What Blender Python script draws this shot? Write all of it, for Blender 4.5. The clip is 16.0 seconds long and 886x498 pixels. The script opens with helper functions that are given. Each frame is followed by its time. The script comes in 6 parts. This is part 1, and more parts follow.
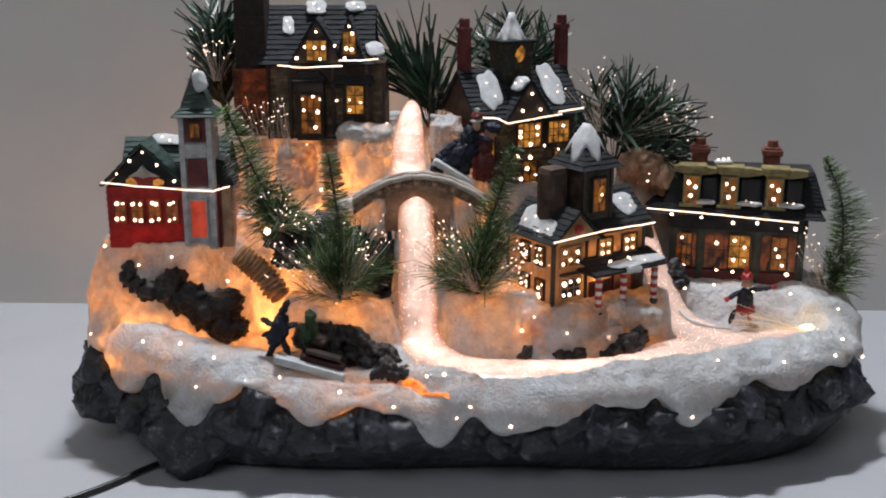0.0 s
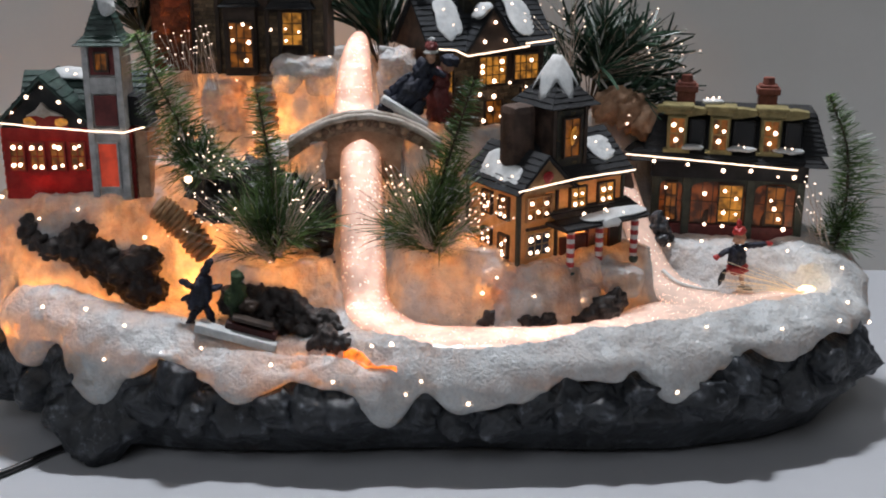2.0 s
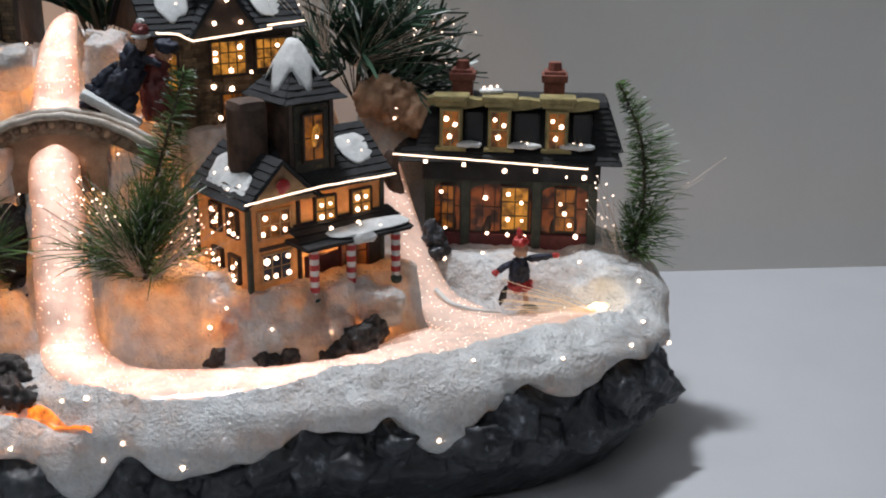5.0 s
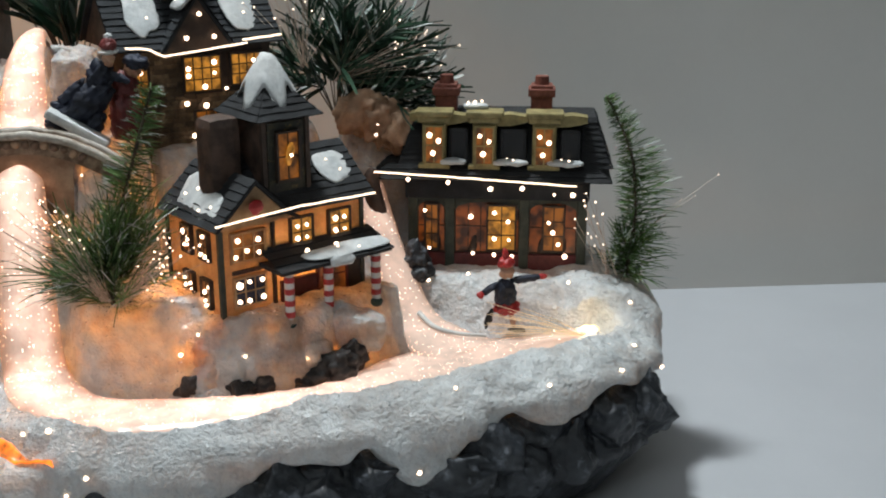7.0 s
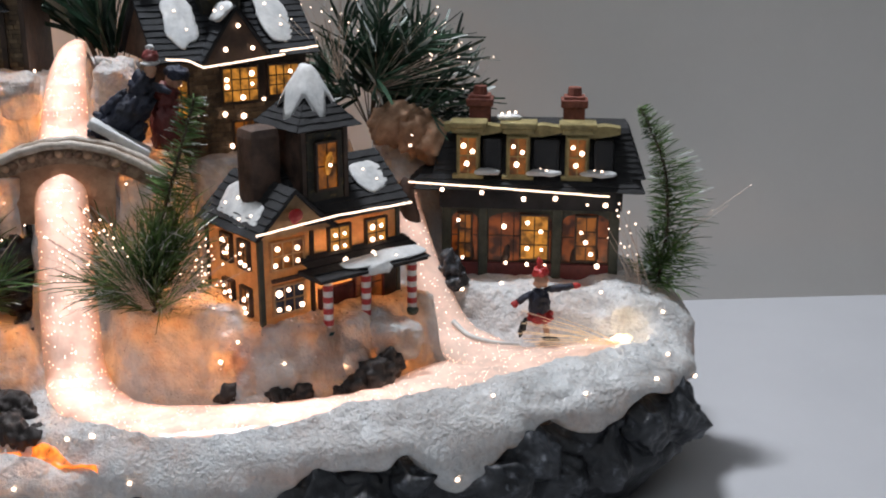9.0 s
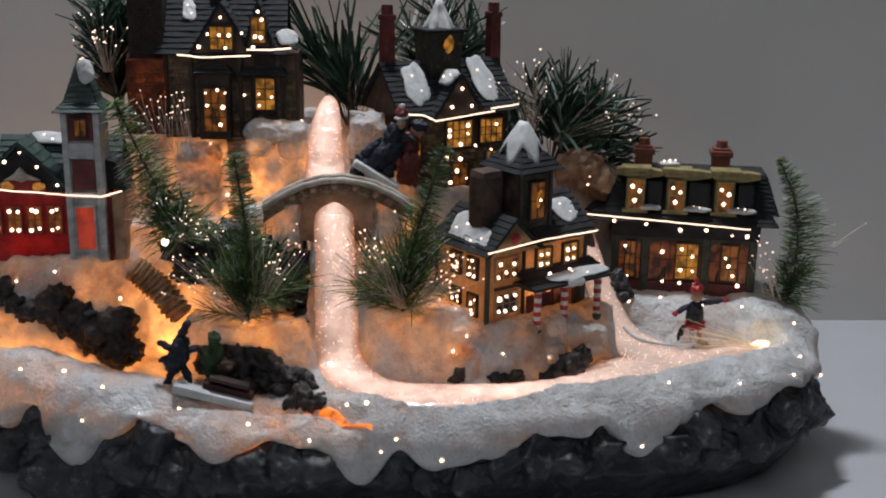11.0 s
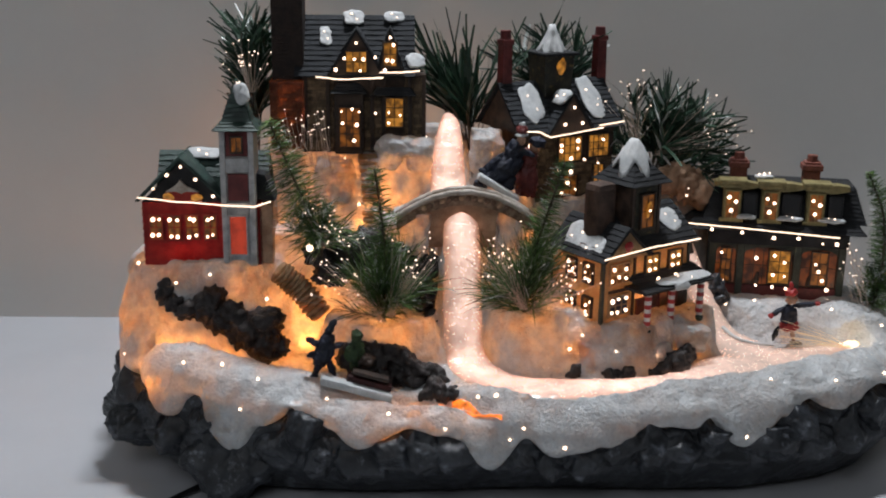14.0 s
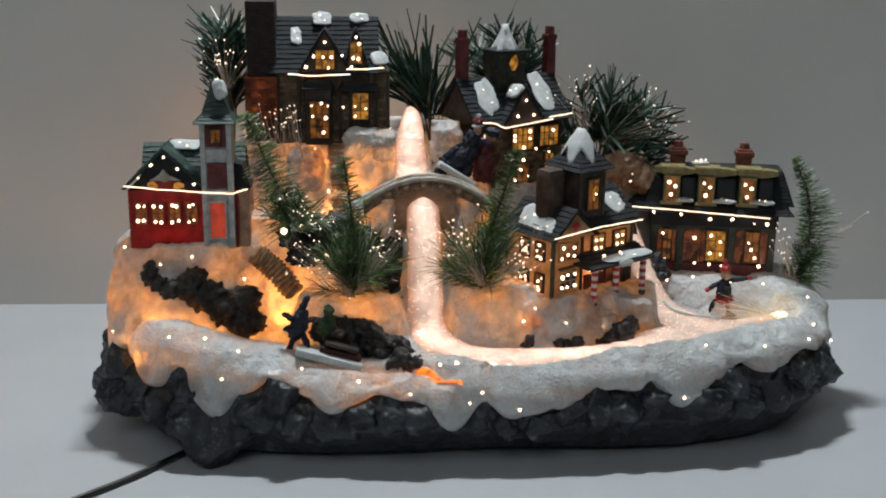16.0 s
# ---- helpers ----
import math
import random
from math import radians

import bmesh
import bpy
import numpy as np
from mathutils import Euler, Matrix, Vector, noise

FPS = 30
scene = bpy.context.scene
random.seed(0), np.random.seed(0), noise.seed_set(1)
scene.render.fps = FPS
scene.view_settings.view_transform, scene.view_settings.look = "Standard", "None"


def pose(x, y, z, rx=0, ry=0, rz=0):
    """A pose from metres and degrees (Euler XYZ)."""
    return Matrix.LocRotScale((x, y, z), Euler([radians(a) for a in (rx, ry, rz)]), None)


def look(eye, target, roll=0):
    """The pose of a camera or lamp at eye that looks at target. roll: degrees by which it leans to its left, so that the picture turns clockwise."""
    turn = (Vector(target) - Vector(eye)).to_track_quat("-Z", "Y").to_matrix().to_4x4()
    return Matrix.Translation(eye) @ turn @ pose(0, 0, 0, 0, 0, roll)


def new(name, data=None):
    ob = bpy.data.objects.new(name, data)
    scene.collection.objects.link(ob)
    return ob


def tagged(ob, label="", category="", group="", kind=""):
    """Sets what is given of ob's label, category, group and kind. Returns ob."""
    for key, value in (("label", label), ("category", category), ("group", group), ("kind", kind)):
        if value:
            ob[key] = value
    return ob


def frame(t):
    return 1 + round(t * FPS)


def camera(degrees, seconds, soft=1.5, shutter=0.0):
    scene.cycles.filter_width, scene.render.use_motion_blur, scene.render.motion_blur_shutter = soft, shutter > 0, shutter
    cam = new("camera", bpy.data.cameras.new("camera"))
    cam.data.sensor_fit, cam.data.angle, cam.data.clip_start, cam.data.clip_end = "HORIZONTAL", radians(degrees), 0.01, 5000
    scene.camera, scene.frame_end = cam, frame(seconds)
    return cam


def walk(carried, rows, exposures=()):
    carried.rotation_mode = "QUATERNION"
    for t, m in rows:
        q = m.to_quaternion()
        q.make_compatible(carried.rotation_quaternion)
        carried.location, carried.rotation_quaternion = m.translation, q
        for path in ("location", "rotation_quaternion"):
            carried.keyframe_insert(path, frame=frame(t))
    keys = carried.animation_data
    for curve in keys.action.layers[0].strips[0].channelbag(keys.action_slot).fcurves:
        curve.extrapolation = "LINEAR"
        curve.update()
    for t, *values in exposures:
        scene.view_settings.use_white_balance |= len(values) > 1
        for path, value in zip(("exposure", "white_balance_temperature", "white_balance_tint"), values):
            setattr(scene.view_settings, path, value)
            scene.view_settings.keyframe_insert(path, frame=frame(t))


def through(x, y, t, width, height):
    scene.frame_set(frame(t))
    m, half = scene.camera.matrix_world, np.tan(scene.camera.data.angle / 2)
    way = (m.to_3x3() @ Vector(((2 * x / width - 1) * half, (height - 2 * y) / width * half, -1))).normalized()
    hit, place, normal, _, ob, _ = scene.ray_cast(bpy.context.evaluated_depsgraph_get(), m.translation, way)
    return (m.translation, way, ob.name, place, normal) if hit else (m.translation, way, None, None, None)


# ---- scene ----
cam = camera(42.6, 16.0, 2.0)
METRES, EYE, TILT, LEAN, TURN = 0.56, 0.287, -16.0, 0.0, 0.0
ROWS = [
    (0.0, 0.0, 0.0, 0.0, 0.0, 0.0, -0.0),
    (0.5, 0.0007, 0.0069, -0.0063, -0.01, -0.12, 0.0),
    (1.0, 0.0123, 0.0435, -0.0066, -0.43, -0.73, -0.01),
    (1.5, 0.0178, 0.0894, -0.0069, -0.64, -1.06, 0.19),
    (2.0, 0.0264, 0.1459, -0.0098, -1.02, -1.91, 0.06),
    (2.5, 0.0408, 0.1923, 0.0029, -1.41, -2.36, 0.42),
    (3.0, 0.0789, 0.2253, -0.003, -2.65, -2.54, 0.74),
    (3.5, 0.1084, 0.256, -0.0, -4.24, -2.43, 0.79),
    (4.0, 0.1231, 0.2836, -0.0008, -5.95, -3.05, 0.97),
    (4.5, 0.1351, 0.2912, 0.0073, -6.99, -2.9, 1.32),
    (7.0, 0.1661, 0.3314, 0.0137, -6.81, -2.04, 1.79),
    (7.5, 0.1669, 0.3308, 0.013, -6.66, -1.87, 1.74),
    (8.0, 0.1619, 0.3253, 0.02, -6.72, -1.86, 1.5),
    (8.5, 0.1599, 0.3232, 0.0178, -6.47, -1.46, 1.48),
    (9.0, 0.1473, 0.3251, 0.012, -6.25, -1.39, 1.66),
    (9.5, 0.1104, 0.211, 0.0172, -5.28, -0.83, 0.84),
    (10.0, 0.0556, 0.1313, 0.0176, -4.93, -0.21, 0.47),
    (12.5, -0.0401, 0.1064, -0.0004, -2.47, 0.14, -0.12),
    (13.0, -0.0674, 0.0964, 0.0019, -2.28, 0.21, -0.27),
    (13.5, -0.0776, 0.0972, 0.0053, -1.8, 0.37, -0.22),
    (14.0, -0.091, 0.0256, 0.0168, -2.42, -0.02, 0.02),
    (14.5, -0.1126, -0.0648, -0.005, -4.12, 0.16, 0.29),
    (15.0, -0.1066, -0.0677, 0.0019, -4.11, -0.02, 0.28),
    (15.5, -0.0972, -0.0642, -0.0115, -3.92, 0.2, 0.56),
    (16.0, -0.0963, -0.0724, -0.0019, -4.29, -0.05, 0.65),
]
EXPOSURES = [(0.0, -0.1, 6500, 13), (1.0, -0.1, 6500, 13), (2.5, -0.1, 6500, 12), (3.5, -0.1, 6500, 14), (4.5, 0.0, 6500, 13), (7.0, 0.0, 6500, 4), (8.5, 0.0, 6500, 13), (9.5, 0.1, 6500, 12), (10.0, -0.1, 6500, 12), (12.5, -0.6, 6500, 13), (13.0, -0.5, 6500, 13), (13.5, -0.45, 6500, 13), (14.5, -0.2, 6500, 8), (16.0, -0.25, 6500, 4)]
walk(cam, [(t, pose(0, 0, EYE, TILT, LEAN, TURN) @ pose(METRES * x, METRES * y, METRES * z, 90 + pitch, roll, yaw)) for t, x, y, z, yaw, pitch, roll in ROWS], EXPOSURES)

# ---- world, lamps, exposure ----
world = bpy.data.worlds.new("room_dark")
scene.world = world
world.use_nodes = True
world.node_tree.nodes["Background"].inputs[0].default_value = (0.75, 0.82, 1.0, 1)
world.node_tree.nodes["Background"].inputs[1].default_value = 0.075
scene.view_settings.exposure = 0.0


def lamp(name, kind, m, energy, colour, size=0.05):
    data = bpy.data.lights.new(name, kind)
    data.energy, data.color = energy, colour
    if kind == "AREA":
        data.shape, data.size = "DISK", size
    else:
        data.shadow_soft_size = size
    ob = new(name, data)
    ob.matrix_world = m
    return ob


COOL = (0.91, 0.945, 1.0)
AMBER = (1.0, 0.42, 0.12)
# lamp out of view above and behind; the cast shadows give its place
strip_lamp = lamp("overhead_lamp_light", "AREA", look((-0.02, 0.800, 1.08), (0.0, 0.55, 0.0)), 11.8, COOL, 0.15)
strip_lamp.data.shape, strip_lamp.data.size_y = "RECTANGLE", 0.025
# unseen soft fill, added for the room's light; narrow spread dims the upper wall
fill_lamp = lamp("room_fill_light", "AREA", look((-0.50, -0.60, 1.50), (-0.06, 0.66, 0.0)), 1.08, COOL, 1.3)
fill_lamp.data.spread = radians(64)
# the bulbs inside the hollow translucent base
INSIDE = [(-0.150, 0.616, 0.064, 0.030), (-0.104, 0.632, 0.060, 0.120), (-0.055, 0.672, 0.140, 0.046), (-0.070, 0.652, 0.122, 0.038), (0.028, 0.628, 0.066, 0.045), (-0.055, 0.606, 0.070, 0.018), (-0.112, 0.645, 0.100, 0.018),
          (-0.128, 0.592, 0.054, 0.020), (-0.168, 0.600, 0.060, 0.024), (-0.004, 0.580, 0.042, 0.005), (-0.036, 0.567, 0.042, 0.008), (-0.012, 0.566, 0.0385, 0.020), (-0.050, 0.569, 0.040, 0.006), (0.095, 0.612, 0.060, 0.010),
          (0.180, 0.635, 0.045, 0.010), (-0.152, 0.571, 0.051, 0.007), (-0.117, 0.561, 0.045, 0.006), (-0.094, 0.557, 0.045, 0.005), (-0.177, 0.585, 0.053, 0.010), (-0.0465, 0.6630, 0.1580, 0.012), (-0.0385, 0.630, 0.118, 0.014), (-0.086, 0.664, 0.148, 0.008), (0.0120, 0.632, 0.118, 0.010), (0.0020, 0.6650, 0.1650, 0.004), (0.052, 0.607, 0.068, 0.014), (0.05, 0.575, 0.030, 0.003)]
for bx, by, bz, be in INSIDE:
    lamp("base_bulb_light", "POINT", pose(bx, by, bz), be * 1.2, AMBER, 0.006)

# ---- materials ----


def shader(name):
    m = bpy.data.materials.new(name)
    m.use_nodes = True
    nt = m.node_tree
    return m, nt, nt.nodes["Principled BSDF"]


def noise_node(nt, scale, detail=4.0, rough=0.6, coords="Object"):
    c = nt.nodes.new("ShaderNodeTexCoord")
    n = nt.nodes.new("ShaderNodeTexNoise")
    n.inputs["Scale"].default_value, n.inputs["Detail"].default_value, n.inputs["Roughness"].default_value = scale, detail, rough
    nt.links.new(c.outputs[coords], n.inputs["Vector"])
    return n


def ramp(nt, src, stops):
    r = nt.nodes.new("ShaderNodeValToRGB")
    e = r.color_ramp.elements
    while len(e) < len(stops):
        e.new(0.5)
    for el, (p, c) in zip(e, stops):
        el.position, el.color = p, (*c, 1)
    nt.links.new(src, r.inputs[0])
    return r


def mix(nt, a, b, fac, blend="MULTIPLY"):
    m = nt.nodes.new("ShaderNodeMix")
    m.data_type, m.blend_type = "RGBA", blend
    m.inputs[0].default_value = fac
    nt.links.new(a, m.inputs[6])
    nt.links.new(b, m.inputs[7])
    return m.outputs[2]


def see_through(nt, b, colour, amount):
    """Thin resin that lets the light of a bulb behind it through."""
    tr = nt.nodes.new("ShaderNodeBsdfTranslucent")
    nt.links.new(colour, tr.inputs[0])
    mx = nt.nodes.new("ShaderNodeMixShader")
    mx.inputs[0].default_value = amount
    nt.links.new(b.outputs[0], mx.inputs[1])
    nt.links.new(tr.outputs[0], mx.inputs[2])
    nt.links.new(mx.outputs[0], nt.nodes["Material Output"].inputs[0])


def paint(name, dark, light, rough=0.6, scale=120.0, fine=700.0, bump=0.25, metal=0.0, wear_highlight=None, thin=0.0, grainy=0.7, island=0.0):
    """Hand-painted resin: two tones in broad mottles, fine grain, optional colour on top for wear and painted
    highlights.
    """
    m, nt, b = shader(name)
    n1, n2 = noise_node(nt, scale), noise_node(nt, fine, 6.0, 0.7)
    col = ramp(nt, n1.outputs[0], [(0.35, dark), (0.65, light)]).outputs[0]
    grain = ramp(nt, n2.outputs[0], [(0.3, (0.72, 0.72, 0.72)), (0.7, (1, 1, 1))]).outputs[0]
    col = mix(nt, col, grain, grainy)
    if island:
        geo = nt.nodes.new("ShaderNodeNewGeometry")
        tone = ramp(nt, geo.outputs["Random Per Island"], [(0.0, (1 - island,) * 3), (1.0, (1 + island * 0.6,) * 3)])
        col = mix(nt, col, tone.outputs[0], 1.0)
    if wear_highlight:
        n3 = noise_node(nt, scale * 1.7, 5.0, 0.75)
        w = ramp(nt, n3.outputs[0], [(0.56, (0, 0, 0)), (0.68, (1, 1, 1))])
        mm = nt.nodes.new("ShaderNodeMix")
        mm.data_type = "RGBA"
        nt.links.new(w.outputs[0], mm.inputs[0])
        nt.links.new(col, mm.inputs[6])
        mm.inputs[7].default_value = (*wear_highlight, 1)
        col = mm.outputs[2]
    nt.links.new(col, b.inputs["Base Color"])
    b.inputs["Roughness"].default_value, b.inputs["Metallic"].default_value = rough, metal
    bp = nt.nodes.new("ShaderNodeBump")
    bp.inputs["Strength"].default_value, bp.inputs["Distance"].default_value = bump, 0.0008
    nt.links.new(n2.outputs[0], bp.inputs["Height"])
    nt.links.new(bp.outputs[0], b.inputs["Normal"])
    if thin:
        see_through(nt, b, col, thin)
    return m


def glow(name, colour, strength, base=(0.8, 0.6, 0.3), vary=0.0, scale=300.0):
    m, nt, b = shader(name)
    b.inputs["Base Color"].default_value = (*base, 1)
    b.inputs["Roughness"].default_value = 0.3
    b.inputs["Emission Color"].default_value = (*colour, 1)
    b.inputs["Emission Strength"].default_value = strength
    if vary:
        n = noise_node(nt, scale, 2.0)
        r = nt.nodes.new("ShaderNodeMapRange")
        r.inputs["From Min"].default_value, r.inputs["From Max"].default_value = 0.38, 0.62
        r.inputs["To Min"].default_value, r.inputs["To Max"].default_value = strength * (1 - vary), strength * (1 + vary)
        nt.links.new(n.outputs[0], r.inputs["Value"])
        nt.links.new(r.outputs[0], b.inputs["Emission Strength"])
    return m


def snow_material(name, through=0.44, grain=680.0, relief=0.0022, gloss=0.32):
    """Translucent resin snow with a coarse sugared surface; the bulbs inside shine through it."""
    m, nt, b = shader(name)
    n1, n2, n4 = noise_node(nt, 45.0, 6.0, 0.65), noise_node(nt, grain, 3.0, 0.6), noise_node(nt, 140.0, 4.0, 0.6)
    c = ramp(nt, n1.outputs[0], [(0.32, (0.54, 0.57, 0.58)), (0.60, (0.66, 0.68, 0.68))]).outputs[0]
    g = ramp(nt, n2.outputs[0], [(0.32, (0.84, 0.84, 0.85)), (0.55, (1, 1, 1))]).outputs[0]
    c = mix(nt, c, g, 0.7)
    g4 = ramp(nt, n4.outputs[0], [(0.36, (0.88, 0.87, 0.86)), (0.55, (1, 1, 1))]).outputs[0]
    c = mix(nt, c, g4, 0.7)
    nt.links.new(c, b.inputs["Base Color"])
    b.inputs["Roughness"].default_value = gloss
    bp = nt.nodes.new("ShaderNodeBump")
    bp.inputs["Strength"].default_value, bp.inputs["Distance"].default_value = 1.0, relief
    nt.links.new(n2.outputs[0], bp.inputs["Height"])
    nt.links.new(bp.outputs[0], b.inputs["Normal"])
    tr = nt.nodes.new("ShaderNodeBsdfTranslucent")
    nt.links.new(mix(nt, g, ramp(nt, n4.outputs[0], [(0.35, (0.80, 0.56, 0.36)), (0.6, (0.98, 0.82, 0.64))]).outputs[0], 1.0), tr.inputs[0])
    nt.links.new(bp.outputs[0], tr.inputs["Normal"])
    n3 = noise_node(nt, 38.0, 5.0, 0.65)
    fac = nt.nodes.new("ShaderNodeMapRange")
    fac.inputs["From Min"].default_value, fac.inputs["From Max"].default_value = 0.38, 0.62
    fac.inputs["To Min"].default_value, fac.inputs["To Max"].default_value = through * 0.12, through * 1.6
    nt.links.new(n3.outputs[0], fac.inputs["Value"])
    mx = nt.nodes.new("ShaderNodeMixShader")
    nt.links.new(fac.outputs[0], mx.inputs[0])
    nt.links.new(b.outputs[0], mx.inputs[1])
    nt.links.new(tr.outputs[0], mx.inputs[2])
    nt.links.new(mx.outputs[0], nt.nodes["Material Output"].inputs[0])
    return m


def river_material(name, low, high, spark, tint=(1.0, 0.70, 0.48)):
    """Glitter sheet with emission in place of lamps below: warm glow with countless brighter specks painted in."""
    m, nt, b = shader(name)
    c = nt.nodes.new("ShaderNodeTexCoord")
    v = nt.nodes.new("ShaderNodeTexVoronoi")
    v.inputs["Scale"].default_value = 820.0
    nt.links.new(c.outputs["Object"], v.inputs["Vector"])
    n = noise_node(nt, 90.0, 3.0)
    speck = nt.nodes.new("ShaderNodeMapRange")
    speck.inputs["From Min"].default_value, speck.inputs["From Max"].default_value = 0.26, 0.08
    speck.inputs["To Min"].default_value, speck.inputs["To Max"].default_value = 0.0, spark
    nt.links.new(v.outputs["Distance"], speck.inputs["Value"])
    pick = nt.nodes.new("ShaderNodeMath")
    pick.operation = "GREATER_THAN"
    pick.inputs[1].default_value = 0.62
    sep = nt.nodes.new("ShaderNodeSeparateColor")
    nt.links.new(v.outputs["Color"], sep.inputs[0])
    nt.links.new(sep.outputs[0], pick.inputs[0])
    mul = nt.nodes.new("ShaderNodeMath")
    mul.operation = "MULTIPLY"
    nt.links.new(speck.outputs[0], mul.inputs[0])
    nt.links.new(pick.outputs[0], mul.inputs[1])
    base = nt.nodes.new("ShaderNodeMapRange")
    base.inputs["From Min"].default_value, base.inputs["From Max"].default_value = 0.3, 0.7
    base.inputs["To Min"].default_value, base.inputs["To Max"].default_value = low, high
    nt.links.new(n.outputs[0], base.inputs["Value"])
    # lamplight painted by place: bend, fall top and pond's end bright, pond dim
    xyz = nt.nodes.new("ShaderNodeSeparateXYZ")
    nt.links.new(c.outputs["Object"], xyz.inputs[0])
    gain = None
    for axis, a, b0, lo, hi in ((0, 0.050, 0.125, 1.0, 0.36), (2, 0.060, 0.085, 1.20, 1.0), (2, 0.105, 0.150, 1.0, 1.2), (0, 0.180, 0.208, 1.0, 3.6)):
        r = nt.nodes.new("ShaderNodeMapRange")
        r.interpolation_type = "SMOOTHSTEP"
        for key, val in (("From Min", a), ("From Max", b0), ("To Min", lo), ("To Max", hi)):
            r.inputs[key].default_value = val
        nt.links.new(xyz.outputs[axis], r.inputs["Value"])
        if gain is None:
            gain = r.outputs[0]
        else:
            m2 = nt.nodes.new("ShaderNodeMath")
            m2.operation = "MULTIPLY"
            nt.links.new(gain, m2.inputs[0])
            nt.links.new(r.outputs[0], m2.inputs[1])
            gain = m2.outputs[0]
    # falloff painted across the sheet: bright emission along its middle, dim amber rims
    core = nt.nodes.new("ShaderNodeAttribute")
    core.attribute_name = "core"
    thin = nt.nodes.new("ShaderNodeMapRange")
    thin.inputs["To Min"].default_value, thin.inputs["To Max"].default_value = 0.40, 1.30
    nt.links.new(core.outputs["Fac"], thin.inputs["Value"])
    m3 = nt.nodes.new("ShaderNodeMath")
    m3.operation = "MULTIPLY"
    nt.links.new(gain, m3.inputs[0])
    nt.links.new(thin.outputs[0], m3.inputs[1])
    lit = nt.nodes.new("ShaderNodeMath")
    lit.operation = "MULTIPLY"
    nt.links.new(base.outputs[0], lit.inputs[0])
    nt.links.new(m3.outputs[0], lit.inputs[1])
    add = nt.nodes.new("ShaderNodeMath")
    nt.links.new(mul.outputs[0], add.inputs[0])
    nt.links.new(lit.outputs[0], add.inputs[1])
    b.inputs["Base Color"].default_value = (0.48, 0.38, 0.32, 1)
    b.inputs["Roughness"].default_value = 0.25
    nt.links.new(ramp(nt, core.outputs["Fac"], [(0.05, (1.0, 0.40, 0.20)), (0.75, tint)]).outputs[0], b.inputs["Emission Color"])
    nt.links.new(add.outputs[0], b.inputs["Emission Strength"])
    return m


SNOW = snow_material("sugared_translucent_snow", 0.22, 620.0, 0.0012, 0.26)
WAX = snow_material("waxy_translucent_snow", 0.50, 170.0, 0.0022, 0.22)
SNOWCAP = paint("painted_snow", (0.50, 0.53, 0.54), (0.70, 0.71, 0.70), 0.6, 90, 600, 0.5)
# pale blue-grey patches put the rock's highlights into its colour
ROCK = paint("dark_rock_resin", (0.009, 0.011, 0.014), (0.038, 0.044, 0.053), 0.34, 80, 300, 0.9, wear_highlight=(0.14, 0.155, 0.18))
DARKROCK = paint("brown_black_rock", (0.010, 0.008, 0.008), (0.042, 0.033, 0.031), 0.45, 110, 420, 1.0, wear_highlight=(0.075, 0.058, 0.052))
WARMROCK = paint("tan_rock", (0.30, 0.16, 0.09), (0.56, 0.36, 0.23), 0.6, 90, 420, 0.7)
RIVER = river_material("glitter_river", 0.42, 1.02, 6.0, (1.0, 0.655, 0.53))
RED = paint("barn_red_paint", (0.26, 0.014, 0.011), (0.44, 0.040, 0.028), 0.55, 110, 700, thin=0.3)
GREYWOOD = paint("worn_grey_wood", (0.32, 0.32, 0.315), (0.57, 0.57, 0.56), 0.6, 160, 700)
GREENROOF = paint("green_shingles", (0.010, 0.026, 0.022), (0.035, 0.075, 0.060), 0.55, 120, 600, 0.4)
SLATE = paint("slate_shingles", (0.005, 0.007, 0.009), (0.017, 0.021, 0.026), 0.85, 140, 600, 0.4)
DARKROOF = paint("charcoal_roof", (0.005, 0.0055, 0.0065), (0.018, 0.020, 0.023), 0.85, 120, 600, 0.4)
BRICK = paint("terracotta_brick", (0.14, 0.040, 0.028), (0.27, 0.085, 0.055), 0.65, 200, 800)
LITBRICK = paint("thin_lit_brick", (0.12, 0.035, 0.018), (0.30, 0.10, 0.045), 0.65, 130, 600, 0.5, thin=0.35)
# tan lightened in place of glow from inside, which cannot reach the steps
STEPSTONE = paint("thin_lightened_tan_stone", (0.52, 0.33, 0.17), (0.80, 0.58, 0.36), 0.5, 110, 420, 0.7, thin=0.55)
MAROON = paint("maroon_paint", (0.085, 0.012, 0.012), (0.19, 0.035, 0.032), 0.55, 140, 700)
BROWN = paint("brown_timber", (0.022, 0.013, 0.009), (0.070, 0.042, 0.028), 0.6, 120, 600)
BRIDGESTONE = paint("brown_bridge_stone", (0.20, 0.12, 0.075), (0.50, 0.36, 0.25), 0.65, 260, 700, 0.8, thin=0.25)
DARKSTONE = paint("dark_brown_pebble", (0.09, 0.045, 0.028), (0.26, 0.15, 0.095), 0.6, 300, 700, 0.6)
STONE = paint("dark_brown_masonry", (0.026, 0.016, 0.011), (0.085, 0.052, 0.033), 0.65, 170, 600)
TAN = paint("ochre_plaster", (0.46, 0.29, 0.14), (0.66, 0.46, 0.26), 0.6, 100, 600, thin=0.45)
OLIVE = paint("dark_olive_paint", (0.022, 0.028, 0.020), (0.065, 0.072, 0.048), 0.55, 140, 700)
YELLOW = paint("mustard_trim", (0.17, 0.14, 0.050), (0.36, 0.30, 0.130), 0.55, 150, 700)
BRICKWORK = paint("mottled_stone_blocks", (0.085, 0.055, 0.030), (0.230, 0.155, 0.085), 0.65, 170, 600, 0.4, island=0.5)
PARAPET = paint("snowy_parapet", (0.34, 0.28, 0.22), (0.60, 0.55, 0.49), 0.6, 160, 600, 0.5)
